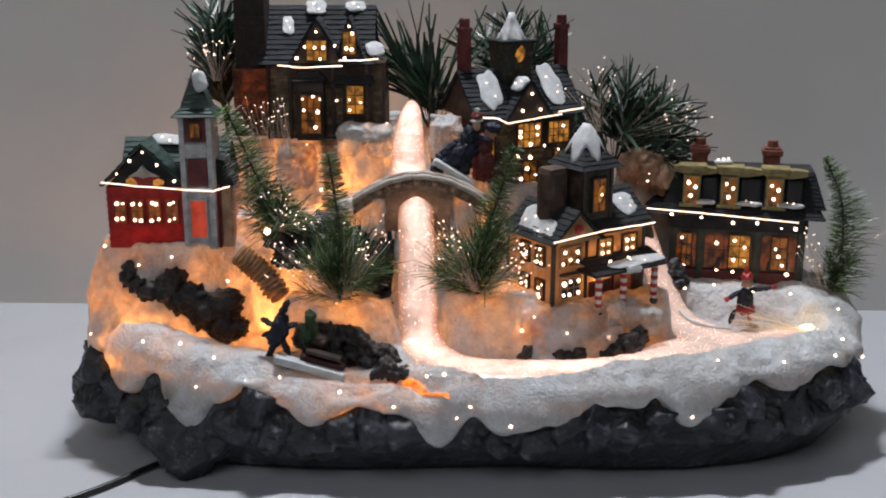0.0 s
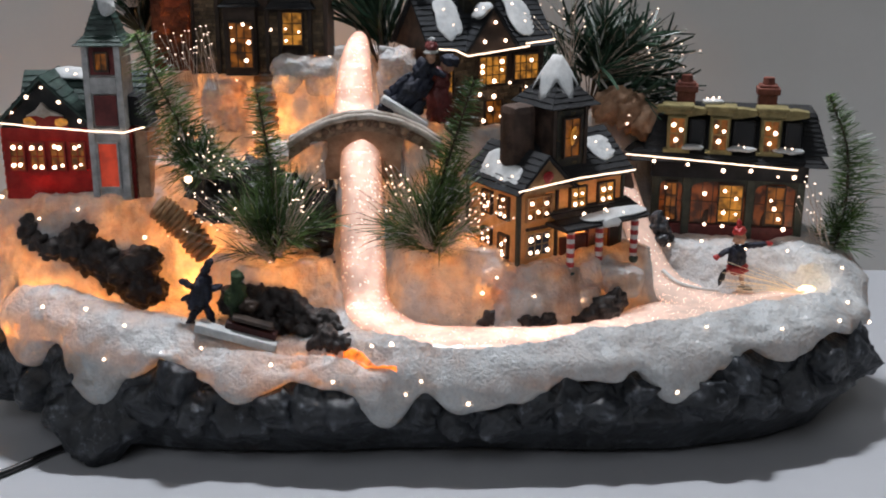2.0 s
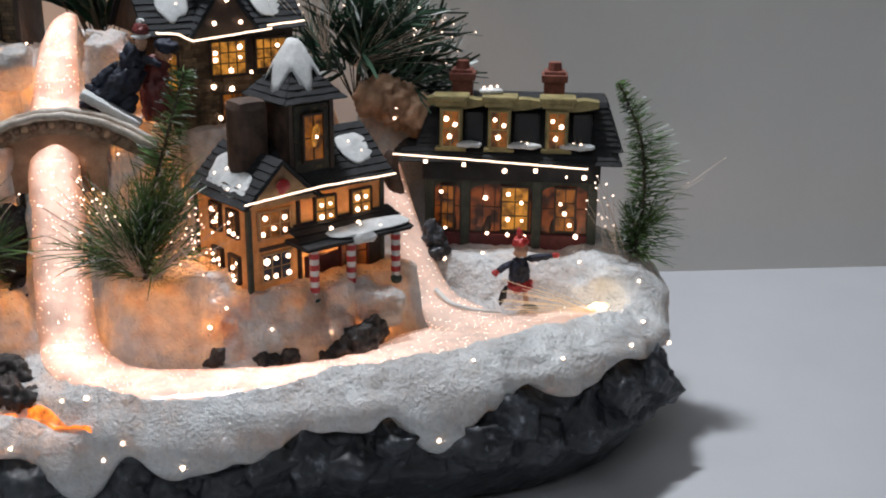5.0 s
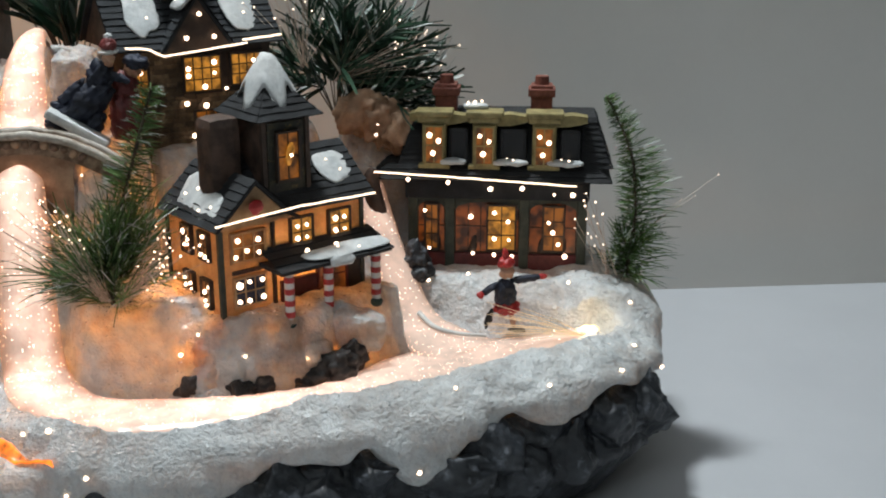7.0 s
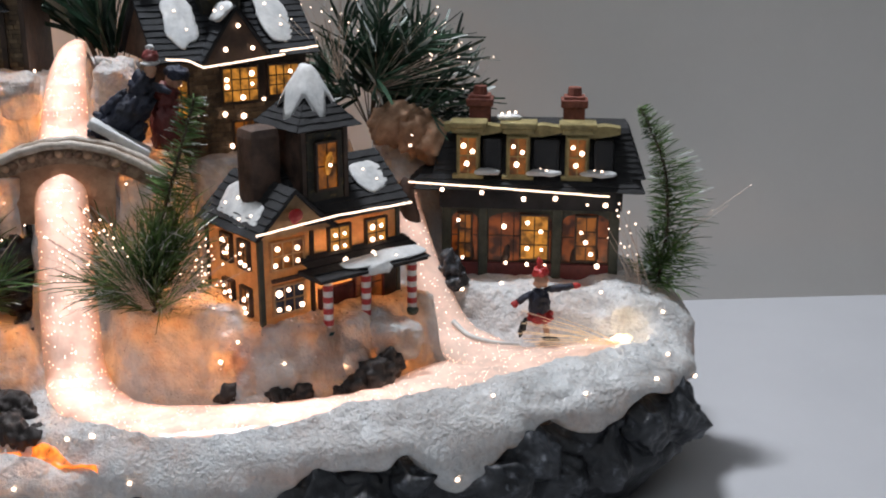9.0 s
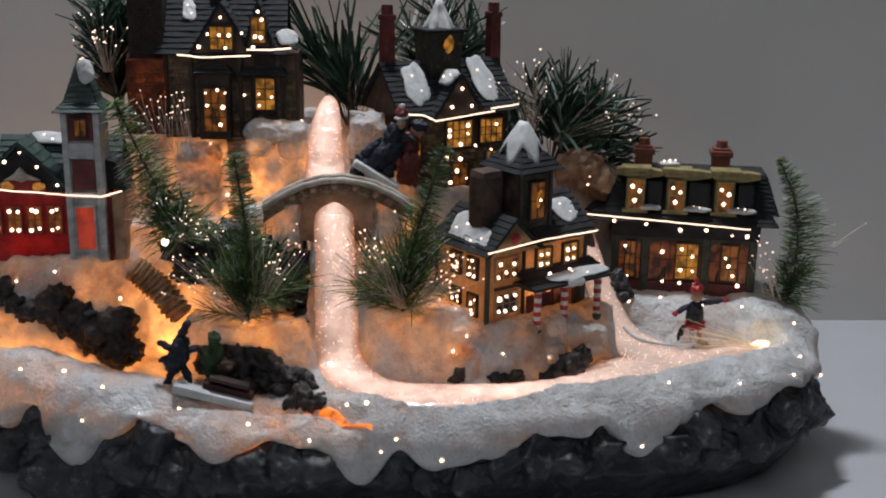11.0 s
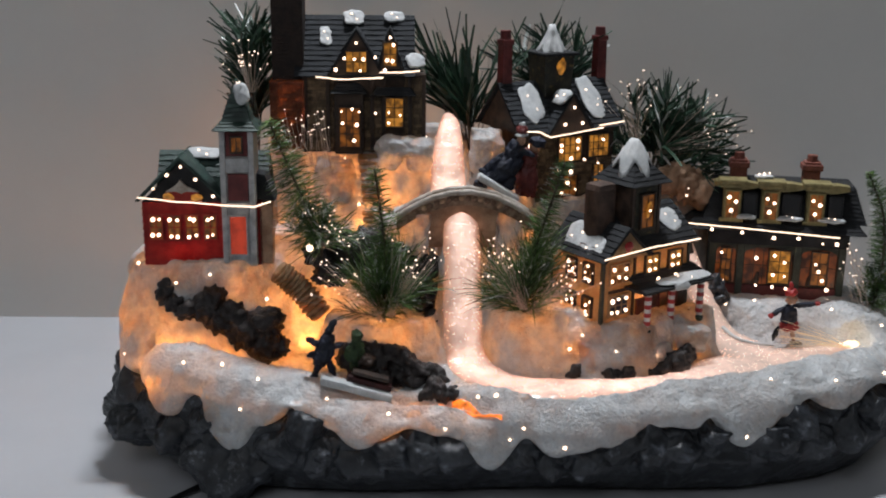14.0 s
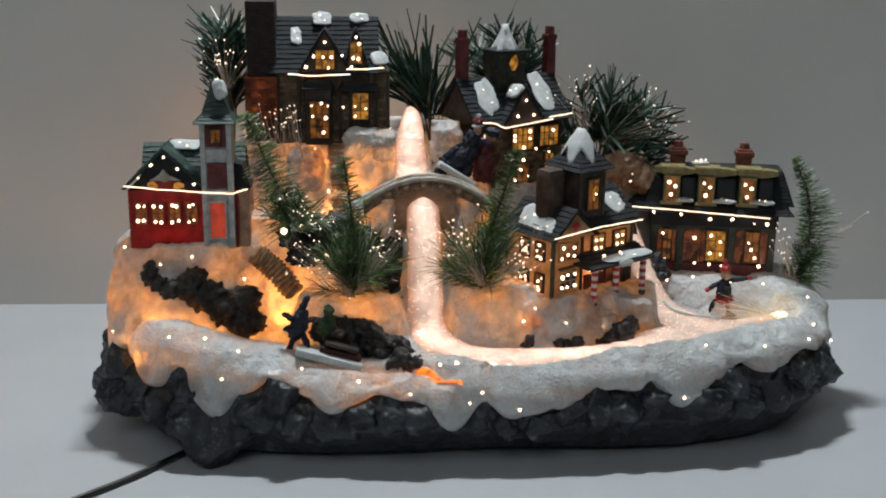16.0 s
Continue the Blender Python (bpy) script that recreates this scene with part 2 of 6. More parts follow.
STACK = paint("dark_stack_brick", (0.010, 0.005, 0.004), (0.040, 0.022, 0.016), 0.7, 180, 600, 0.4)
LANTERN = paint("ochre_worn_lantern", (0.010, 0.011, 0.009), (0.040, 0.038, 0.022), 0.6, 150, 600, 0.4, wear_highlight=(0.16, 0.11, 0.03))
DARKGREEN = paint("dark_green_cloth", (0.012, 0.030, 0.010), (0.045, 0.085, 0.030), 0.8, 160, 700)
DARKRED = paint("dark_red_wood", (0.030, 0.006, 0.005), (0.075, 0.016, 0.013), 0.7, 160, 700)
CHIMNEYBROWN = paint("mottled_brown_brick", (0.030, 0.017, 0.012), (0.105, 0.062, 0.044), 0.75, 130, 500, 0.5)
FLAKE = paint("silver_glitter", (0.75, 0.75, 0.75), (0.9, 0.9, 0.9), 0.22, 60, 400, 0.0, metal=1.0)
BLACK = paint("black_plastic", (0.006, 0.006, 0.007), (0.012, 0.012, 0.013), 0.35, 60, 400, 0.05)
WHITE = paint("white_enamel", (0.55, 0.55, 0.54), (0.75, 0.75, 0.73), 0.45, 120, 600)
REDTRIM = paint("red_enamel", (0.30, 0.015, 0.015), (0.50, 0.03, 0.03), 0.4, 120, 600)
NAVY = paint("navy_cloth", (0.005, 0.007, 0.014), (0.018, 0.024, 0.048), 0.65, 160, 700)
SKIN = paint("tan_enamel", (0.40, 0.22, 0.14), (0.55, 0.33, 0.22), 0.5, 160, 700)
FOLIAGE = paint("pine_needles", (0.045, 0.095, 0.030), (0.175, 0.300, 0.090), 0.4, 60, 900, 0.0, island=0.5)
DARKFOLIAGE = paint("deep_green_tinsel", (0.012, 0.034, 0.020), (0.038, 0.085, 0.050), 0.35, 60, 900, 0.0)
FROST = paint("frosted_needles", (0.45, 0.50, 0.48), (0.70, 0.74, 0.72), 0.5, 60, 900, 0.0)
BARK = paint("twisted_wire_stem", (0.05, 0.035, 0.022), (0.12, 0.09, 0.06), 0.5, 120, 700)
FIBRE = paint("clear_fibre", (0.52, 0.41, 0.33), (0.74, 0.62, 0.52), 0.2, 60, 900, 0.0)
PANE = glow("amber_window", (1.0, 0.40, 0.05), 0.32, (0.12, 0.06, 0.02), 0.7, 260)
DIMPANE = glow("dim_amber_window", (1.0, 0.30, 0.03), 0.11, (0.10, 0.045, 0.015), 1.0, 210)
# faint blue emission tints this dark pane, which has no lamp behind it
DARKPANE = glow("faint_blue_shop_window", (0.30, 0.35, 0.60), 0.010, (0.010, 0.010, 0.018), 1.0, 300)
SHOPPANE = glow("shop_interior", (1.0, 0.22, 0.03), 0.075, (0.07, 0.025, 0.012), 1.0, 150)
DOORGLOW = glow("red_lit_door", (1.0, 0.10, 0.03), 0.25, (0.5, 0.05, 0.03), 0.4, 160)
DOT = glow("fibre_tip_light", (1.0, 0.70, 0.52), 5.5)
LOOSE = glow("loose_fibre_tip", (1.0, 0.74, 0.60), 3.2)
LITFIBRE = glow("side_glowing_fibre", (1.0, 0.80, 0.66), 0.32)
STRIP = glow("eave_light_strip", (1.0, 0.76, 0.60), 2.4)
CREVICE = glow("amber_emissive_sheet", (1.0, 0.22, 0.022), 0.95, (0.30, 0.10, 0.03), 0.85, 170)
HOTSPOT = glow("pond_lamp", (1.0, 0.76, 0.50), 2.0, vary=0.5, scale=260.0)
TABLE = paint("white_table_laminate", (0.42, 0.435, 0.46), (0.46, 0.475, 0.50), 0.45, 6, 300, 0.01, grainy=0.05)
SCUFF = paint("grey_scuff", (0.30, 0.295, 0.28), (0.40, 0.39, 0.37), 0.85, 300, 900, 0.0)
WALLPAINT = paint("matt_wall_paint", (0.63, 0.617, 0.58), (0.67, 0.657, 0.62), 0.85, 5, 220, 0.03, grainy=0.06)

# ---- mesh helpers ----


def part(name, bm, material, parent=None, label="", m=None, smooth=False):
    """Links a bmesh as one mesh object under a thing or a part."""
    me = bpy.data.meshes.new(name)
    bm.normal_update()
    bm.to_mesh(me)
    bm.free()
    for mt in (material if isinstance(material, (list, tuple)) else [material]):
        me.materials.append(mt)
    if smooth:
        me.polygons.foreach_set("use_smooth", [True] * len(me.polygons))
    ob = new(name, me)
    if parent:
        ob.parent = parent
    if m is not None:
        ob.matrix_local = m
    if label:
        ob["label"] = label
    return ob


def thing(name, m, label, category, group="", kind=""):
    ob = new(name)
    ob.empty_display_size = 0.01
    ob.matrix_world = m
    return tagged(ob, label, category, group, kind)


def box(bm, x0, x1, y0, y1, z0, z1, bev=0.0, mi=0):
    r = bmesh.ops.create_cube(bm, size=1.0)
    vs = r["verts"]
    for v in vs:
        v.co = Vector((x0 + (v.co.x + 0.5) * (x1 - x0), y0 + (v.co.y + 0.5) * (y1 - y0), z0 + (v.co.z + 0.5) * (z1 - z0)))
    fs = {f for v in vs for f in v.link_faces}
    for f in fs:
        f.material_index = mi
    if bev:
        es = list({e for v in vs for e in v.link_edges})
        bmesh.ops.bevel(bm, geom=es, offset=bev, segments=2, affect="EDGES", profile=0.6)
    return bm


def boxm(*a, bev=0.0004):
    return box(bmesh.new(), *a, bev=bev)


def prism(bm, poly, y0, y1, mi=0):
    """A polygon in the xz plane, swept from y0 to y1."""
    a = [bm.verts.new((x, y0, z)) for x, z in poly]
    b = [bm.verts.new((x, y1, z)) for x, z in poly]
    n = len(poly)
    fs = [bm.faces.new(a), bm.faces.new(b[::-1])]
    fs += [bm.faces.new((a[i], b[i], b[(i + 1) % n], a[(i + 1) % n])) for i in range(n)]
    for f in fs:
        f.material_index = mi
    bmesh.ops.recalc_face_normals(bm, faces=fs)
    return bm


def courses(bm, el, er, rr, rl, n, th, jitter=0.0, rnd=None, mi=0, rows=None):
    """Overlapping courses (shingles, clapboards) from the lower edge el-er to the upper edge rl-rr, each with a thick lower lip."""
    el, er, rr, rl = map(Vector, (el, er, rr, rl))
    nor = (er - el).cross(rl - el)
    if nor.length < 1e-12:
        nor = (er - el).cross(rr - el)
    nor.normalize()
    for i in range(n) if rows is None else rows:
        t0, t1 = i / n, (i + 1) / n
        a, b = el.lerp(rl, t0), er.lerp(rr, t0)
        d, c = el.lerp(rl, min(1, t1 + 0.15 / n)), er.lerp(rr, min(1, t1 + 0.15 / n))
        k = max(2, int((b - a).length / 0.004)) if rnd else 1
        pa = [a.lerp(b, j / k) for j in range(k + 1)]
        pd = [d.lerp(c, j / k) for j in range(k + 1)]
        low = [bm.verts.new(p + nor * (th * 0.1) + (rl - el).normalized() * (rnd.uniform(-jitter, jitter) if rnd else 0)) for p in pa]
        lip = [bm.verts.new(low[j].co + nor * (th * (1 + (rnd.uniform(-0.3, 0.3) if rnd else 0)))) for j in range(k + 1)]
        top = [bm.verts.new(p + nor * (th * 0.25)) for p in pd]
        for j in range(k):
            for f in ((low[j], low[j + 1], lip[j + 1], lip[j]), (lip[j], lip[j + 1], top[j + 1], top[j])):
                bm.faces.new(f).material_index = mi
    return bm


def rows_of(name, parent, mat, el, er, rr, rl, n, th, jitter=0.0, rnd=None):
    """The courses of a slope as parts, one a row."""
    for i in range(n):
        part(name, courses(bmesh.new(), el, er, rr, rl, n, th, jitter, rnd, 0, (i,)), mat, parent)


def tube(bm, pts, r, sides=6, r1=None, mi=0, cap=True):
    pts = [Vector(p) for p in pts]
    r1 = r if r1 is None else r1
    rings = []
    for i, p in enumerate(pts):
        d = (pts[min(i + 1, len(pts) - 1)] - pts[max(i - 1, 0)]).normalized()
        u = d.orthogonal().normalized() if not i else (u - d * u.dot(d)).normalized()
        w = d.cross(u)
        rad = r + (r1 - r) * i / max(1, len(pts) - 1)
        rings.append([bm.verts.new(p + (u * math.cos(2 * math.pi * k / sides) + w * math.sin(2 * math.pi * k / sides)) * rad) for k in range(sides)])
    for a, b in zip(rings, rings[1:]):
        for k in range(sides):
            bm.faces.new((a[k], a[(k + 1) % sides], b[(k + 1) % sides], b[k])).material_index = mi
    if cap:
        bm.faces.new(rings[0][::-1]).material_index = mi
        bm.faces.new(rings[-1]).material_index = mi
    return bm


def blob(bm, c, s, rot=(0, 0, 0), sub=2, lump=0.0, freq=120.0, mi=0, seed=0.0):
    """A rounded lump: an icosphere squashed, turned and roughened."""
    r = bmesh.ops.create_icosphere(bm, subdivisions=sub, radius=1.0)
    m = Euler([radians(a) for a in rot]).to_matrix()
    for v in r["verts"]:
        p = m @ Vector((v.co.x * s[0], v.co.y * s[1], v.co.z * s[2]))
        if lump:
            q = (p + Vector(c)) * freq + Vector((seed, seed * 1.7, seed * 0.3))
            p *= 1 + lump * (noise.noise(q) + 0.5 * noise.noise(q * 2.3))
        v.co = p + Vector(c)
    for f in {f for v in r["verts"] for f in v.link_faces}:
        f.material_index = mi
    return bm


def smooth01(a, b, x):
    t = min(1.0, max(0.0, (x - a) / (b - a)))
    return t * t * (3 - 2 * t)

# ---- room: table top, walls, ceiling ----
bm = bmesh.new()
box(bm, -1.1, 1.3, -0.5, 0.90, -0.03, 0.0, 0.002)
tagged(part("table_top", bm, TABLE), "smooth white laminate table top under the village", "table top", kind="structure")
bm = bmesh.new()
box(bm, -1.6, 1.8, 0.0, 0.12, -0.8, 2.3)
WALL = tagged(part("wall_north", bm, WALLPAINT, m=pose(0, 0.838, 0, 0, 0, -1.6)), "plain pale grey painted wall behind the table", "wall", kind="structure")
for nm, x0, x1, y0, y1 in (("wall_west", -1.72, -1.6, -1.6, 1.0), ("wall_east", 1.7, 1.82, -1.6, 1.0), ("wall_south", -1.72, 1.82, -1.72, -1.6)):
    bm = bmesh.new()
    box(bm, x0, x1, y0, y1, -0.8, 2.3)
    tagged(part(nm, bm, WALLPAINT), "plain pale grey painted wall", "wall", kind="structure")
bm = bmesh.new()
box(bm, -1.72, 1.82, -1.72, 1.0, 2.3, 2.4)
tagged(part("ceiling", bm, WALLPAINT), "plain pale painted ceiling", "ceiling", kind="structure")
bm = bmesh.new()
box(bm, -1.72, 1.82, -1.72, 1.0, -0.9, -0.8)
tagged(part("floor", bm, BROWN), "plain dark floor under the table", "floor", kind="structure")

# ---- the moulded base: snow field, river, rock skirt ----
CX, CY, HALF_X, HALF_Y, POW = 0.0215, 0.645, 0.2135, 0.097, 3.0


def rim(ang):
    """The base's outline in the direction ang, as the distance from its middle."""
    c, s = math.cos(ang), math.sin(ang)
    r = (abs(c / HALF_X) ** POW + abs(s / HALF_Y) ** POW) ** (-1 / POW)
    p = Vector((c * r, s * r, 0))
    return r * (1 + 0.018 * noise.noise(p * 22 + Vector((3.1, 0, 0))) + 0.012 * noise.noise(p * 60))


def snow_rim(ang):
    """The snow's outline, which hangs out over the rock at both ends."""
    return rim(ang) * 0.985 + 0.0065 * abs(math.cos(ang)) ** 5


# plateaus and mounds: middle x, y, half sizes, turn, height, softness of the edge
FORMS = (
    (-0.155, 0.655, 0.050, 0.053, 0, 0.117, 0.26),   # church hill
    (-0.110, 0.670, 0.045, 0.050, 0, 0.128, 0.30),   # saddle
    (-0.066, 0.715, 0.066, 0.057, 0, 0.171, 0.46),   # manor terrace
    (-0.075, 0.672, 0.034, 0.021, 0, 0.152, 0.60),   # step under the manor
    (0.048, 0.705, 0.050, 0.050, 20, 0.138, 0.25),   # hall terrace
    (0.005, 0.650, 0.024, 0.022, 0, 0.146, 0.35),    # bridge head
    (-0.052, 0.650, 0.018, 0.022, 0, 0.136, 0.4),    # other bridge head
    (0.086, 0.632, 0.056, 0.038, 30, 0.086, 0.22),   # shop mound
    (0.026, 0.617, 0.038, 0.026, 8, 0.090, 0.35),    # mound by the fall
    (-0.058, 0.608, 0.031, 0.023, 0, 0.086, 0.40),   # mound with a pine
    (0.180, 0.700, 0.080, 0.062, -8, 0.079, 0.28),   # terrace with shopfronts
    (0.230, 0.656, 0.028, 0.036, 0, 0.080, 0.36),    # bank with a pine
    (0.128, 0.712, 0.020, 0.022, 0, 0.135, 0.5),     # rocks behind
    (-0.0450, 0.6620, 0.0160, 0.0105, 0, 0.1730, 0.40),    # snow shelf
    (0.0020, 0.6640, 0.0098, 0.0100, 0, 0.1780, 0.25),    # snow blocks beside the fall
    (-0.0850, 0.658, 0.0110, 0.0100, 0, 0.1630, 0.6),
    (-0.0400, 0.628, 0.0110, 0.0130, 0, 0.1400, 0.3),     # banks under the bridge
    (0.0120, 0.628, 0.0110, 0.0130, 0, 0.1400, 0.3),
    (-0.192, 0.620, 0.018, 0.040, 0, 0.070, 0.5),
)
# worn tracks and crevices: ends, half width, depth
GROOVES = (((-0.196, 0.600), (-0.178, 0.592), 0.006, 0.006), ((-0.178, 0.592), (-0.134, 0.589), 0.007, 0.009), ((-0.134, 0.589), (-0.098, 0.586), 0.007, 0.008),
           ((-0.052, 0.5615), (-0.022, 0.5550), 0.004, 0.005), ((-0.022, 0.5550), (0.004, 0.5450), 0.004, 0.006), ((0.004, 0.5450), (0.060, 0.5415), 0.0022, 0.004))
# river: x, y, z, half width along its course
FALL = ((-0.0190, 0.690, 0.181, 0.0040), (-0.0190, 0.676, 0.180, 0.0058), (-0.0200, 0.664, 0.171, 0.0080), (-0.0205, 0.654, 0.152, 0.0100), (-0.019, 0.640, 0.139, 0.0115),
        (-0.0175, 0.630, 0.1365, 0.0105))
RIVER_RUN = ((-0.0150, 0.6165, 0.1385, 0.0030), (-0.0150, 0.6150, 0.1380, 0.0072), (-0.0150, 0.6115, 0.1340, 0.0095), (-0.0147, 0.6080, 0.1220, 0.0102), (-0.0140, 0.601, 0.090, 0.0108), (-0.0125, 0.596, 0.068, 0.0115),
        (-0.0070, 0.585, 0.0615, 0.0130), (0.006, 0.572, 0.0590, 0.0140), (0.026, 0.566, 0.0585, 0.0140), (0.055, 0.566, 0.0585, 0.0125), (0.082, 0.570, 0.0585, 0.0110),
        (0.108, 0.578, 0.0585, 0.0120), (0.132, 0.590, 0.0590, 0.0190), (0.158, 0.601, 0.0590, 0.0200), (0.185, 0.607, 0.0595, 0.0155), (0.210, 0.611, 0.0635, 0.0085))
BROOK = ((0.120, 0.676, 0.114, 0.008), (0.124, 0.660, 0.101, 0.008), (0.130, 0.646, 0.083, 0.009), (0.137, 0.632, 0.067, 0.011), (0.146, 0.618, 0.0615, 0.016), (0.156, 0.604, 0.0595, 0.022))


def glide(keys, per=14):
    """Catmull-Rom through the keys."""
    out = []
    ks = [Vector(k) for k in keys]
    for i in range(len(ks) - 1):
        p0, p1, p2, p3 = ks[max(0, i - 1)], ks[i], ks[i + 1], ks[min(len(ks) - 1, i + 2)]
        for j in range(per):
            t = j / per
            out.append(0.5 * ((2 * p1) + (p2 - p0) * t + (2 * p0 - 5 * p1 + 4 * p2 - p3) * t * t + (3 * p1 - p0 - 3 * p2 + p3) * t ** 3))
    out.append(ks[-1])
    return out


COURSE = glide([Vector(k) for k in FALL]) + glide([Vector(k) for k in RIVER_RUN]) + glide([Vector(k) for k in BROOK])
C_XY = np.array([(p[0], p[1]) for p in COURSE])
C_Z = np.array([p[2] for p in COURSE])
C_W = np.array([p[3] for p in COURSE])


def edge_height(x):
    return 0.0550 - 0.0065 * math.exp(-((x + 0.052) / 0.024) ** 2) + 0.0022 * smooth01(-0.025, 0.005, x) * (1 - smooth01(0.05, 0.12, x)) + 0.0065 * smooth01(0.04, 0.20, x) + 0.013 * smooth01(-0.08, -0.16, x)


def ground(x, y):
    """Height of the moulded snow at x, y."""
    edge = edge_height(x)
    vals = [edge]
    for cx, cy, rx, ry, turn, z, soft in FORMS:
        a = radians(turn)
        dx, dy = x - cx, y - cy
        u, v = dx * math.cos(a) + dy * math.sin(a), -dx * math.sin(a) + dy * math.cos(a)
        d = ((abs(u) / rx) ** 2.6 + (abs(v) / ry) ** 2.6) ** (1 / 2.6)
        d += 0.10 * noise.noise(Vector((x * 60, y * 60, cx * 50)))
        vals.append(edge + (z - edge) * (1 - smooth01(1 - soft * 0.35, 1 + soft, d)))
    crest = max(edge, 0.0845 - 0.33 * (x + 0.172))
    vals.append(edge + (crest - edge) * smooth01(0.548, 0.574, y) * (1 - smooth01(0.602, 0.625, y)) * (1 - smooth01(-0.085, -0.03, x)))
    k = 420.0
    top = max(vals)
    h = top + math.log(sum(math.exp(k * (v - top)) for v in vals)) / k - 0.0008
    h += 0.0024 * noise.noise(Vector((x * 48, y * 48, 1.0))) + 0.0010 * abs(noise.noise(Vector((x * 95, y * 95, 9.0)))) + 0.0008 * noise.noise(Vector((x * 210, y * 210, 4.0)))
    h += 0.0004 * noise.noise(Vector((x * 300, y * 300, 6.0))) + 0.0004 * noise.noise(Vector((x * 560, y * 560, 2.0))) + 0.0010 * (0.25 - abs(noise.noise(Vector((x * 115, y * 115, 3.0)))))
    way = math.exp(-((x + 0.0655) / 0.0062) ** 4) * smooth01(0.628, 0.634, y) * (1 - smooth01(0.660, 0.666, y))
    h += way * 0.0022 * math.sin(h * 2 * math.pi / 0.0042)
    for (ax, ay), (bx, by), w, deep in GROOVES:
        f = max(0.0, min(1.0, ((x - ax) * (bx - ax) + (y - ay) * (by - ay)) / ((bx - ax) ** 2 + (by - ay) ** 2)))
        g = math.hypot(x - ax - f * (bx - ax), y - ay - f * (by - ay)) / w
        if g < 2.5:
            h -= deep * math.exp(-g * g * 1.6)
    d = np.hypot(C_XY[:, 0] - x, C_XY[:, 1] - y) / C_W
    i = int(d.argmin())
    if d[i] < 2.2:
        bed = C_Z[i] - 0.0035
        if C_Z[i] < 0.064 and y < C_XY[i, 1]:
            lip = max(h, C_Z[i] - 0.0008)
            bank = lip + (h - lip) * smooth01(1.15, 2.2, d[i])
            h = bed + (bank - bed) * smooth01(0.82, 1.08, d[i])
        elif h > bed:
            h = bed + (h - bed) * smooth01(0.90, 1.55, d[i])
        else:
            h += (bed - h) * (1 - smooth01(0.9, 1.6, d[i]))
    return h


base = thing("village_base", pose(CX, CY, 0.0), "resin winter landscape with snow, glowing river and dark rock skirt", "display base")


def add(name, bm, material, label="", smooth=True):
    for v in bm.verts:
        v.co -= Vector((CX, CY, 0))
    return part(name, bm, material, base, label, smooth=smooth)


N_ANG, N_RAD = 1250, 180
ANG = [math.atan2(HALF_Y * math.sin(2 * math.pi * i / N_ANG), HALF_X * math.cos(2 * math.pi * i / N_ANG)) for i in range(N_ANG)]


# the snow's lower edge along the front: x and height of its tips and of the gaps between them
HEM = ((-0.192, 0.044), (-0.180, 0.060), (-0.174, 0.058), (-0.163, 0.0400), (-0.152, 0.0570), (-0.146, 0.0560), (-0.1285, 0.0285), (-0.115, 0.0430), (-0.100, 0.0540), (-0.093, 0.0500), (-0.067, 0.034), (-0.042, 0.045), (-0.019, 0.040),
       (-0.0013, 0.0215), (0.015, 0.0385), (0.032, 0.0305), (0.055, 0.0355), (0.079, 0.0455), (0.099, 0.0435), (0.109, 0.049), (0.125, 0.031), (0.146, 0.047), (0.161, 0.0545), (0.181, 0.0480), (0.205, 0.056), (0.225, 0.050))


def hem(x):
    for (x0, z0), (x1, z1) in zip(HEM, HEM[1:]):
        if x0 <= x < x1:
            f = (x - x0) / (x1 - x0)
            f = f ** 1.15 if z0 < z1 else 1 - (1 - f) ** 1.15
            return z0 + (z1 - z0) * smooth01(0, 1, f)
    return None


def drip(ang, z):
    """How far the snow hangs over the rock at ang, from the height z."""
    c, s = math.cos(ang), math.sin(ang)
    q = rim(ang)
    x, y = c * q, s * q
    n = noise.noise(Vector((x * 95, y * 95, 2.2)))
    low = hem(CX + x) if s < 0 else None
    if low is None:
        return max(0.003, 0.0125 + 0.012 * noise.noise(Vector((x * 34 + 5.3, y * 34, 7.7))) + 0.007 * n)
    return max(0.003, z - low + 0.003 * n)


def surface(x, y):
    """Height of the snow sheet, which rounds off towards its rim."""
    r = math.hypot(x - CX, y - CY) / snow_rim(math.atan2(y - CY, x - CX))
    return ground(x, y) - 0.006 * max(0.0, (min(1.0, r) - 0.88) / 0.12) ** 2


verts, faces = [(CX, CY, ground(CX, CY))], []
for j in range(1, N_RAD + 1):
    r = (j / N_RAD) ** 0.85
    for a in ANG:
        q = snow_rim(a) * r
        x, y = CX + math.cos(a) * q, CY + math.sin(a) * q
        z = ground(x, y)
        z -= 0.006 * max(0.0, (r - 0.88) / 0.12) ** 2
        q = Vector((x, y, z))
        nx, ny = noise.noise(q * 130), noise.noise(q * 130 + Vector((7, 3, 1)))
        fx, fy = noise.noise(q * 330 + Vector((1, 9, 4))), noise.noise(q * 330 + Vector((5, 2, 8)))
        tread = math.exp(-((x + 0.0655) / 0.0060) ** 4) * smooth01(0.636, 0.642, y) * (1 - smooth01(0.668, 0.674, y)) * smooth01(0.125, 0.132, z)
        cliff = smooth01(0.085, 0.11, z) * (1 - smooth01(0.660, 0.675, y))
        cx, cy = noise.noise(q * 75 + Vector((2, 6, 3))), noise.noise(q * 75 + Vector((8, 1, 5)))
        verts.append((x + 0.0007 * nx + 0.0003 * fx + 0.0022 * cliff * cx, y + 0.0010 * ny + 0.0004 * fy + 0.0034 * cliff * cy - 0.0016 * tread * math.sin(z * 2 * math.pi / 0.0040), z))
top_ring = verts[-N_ANG:]
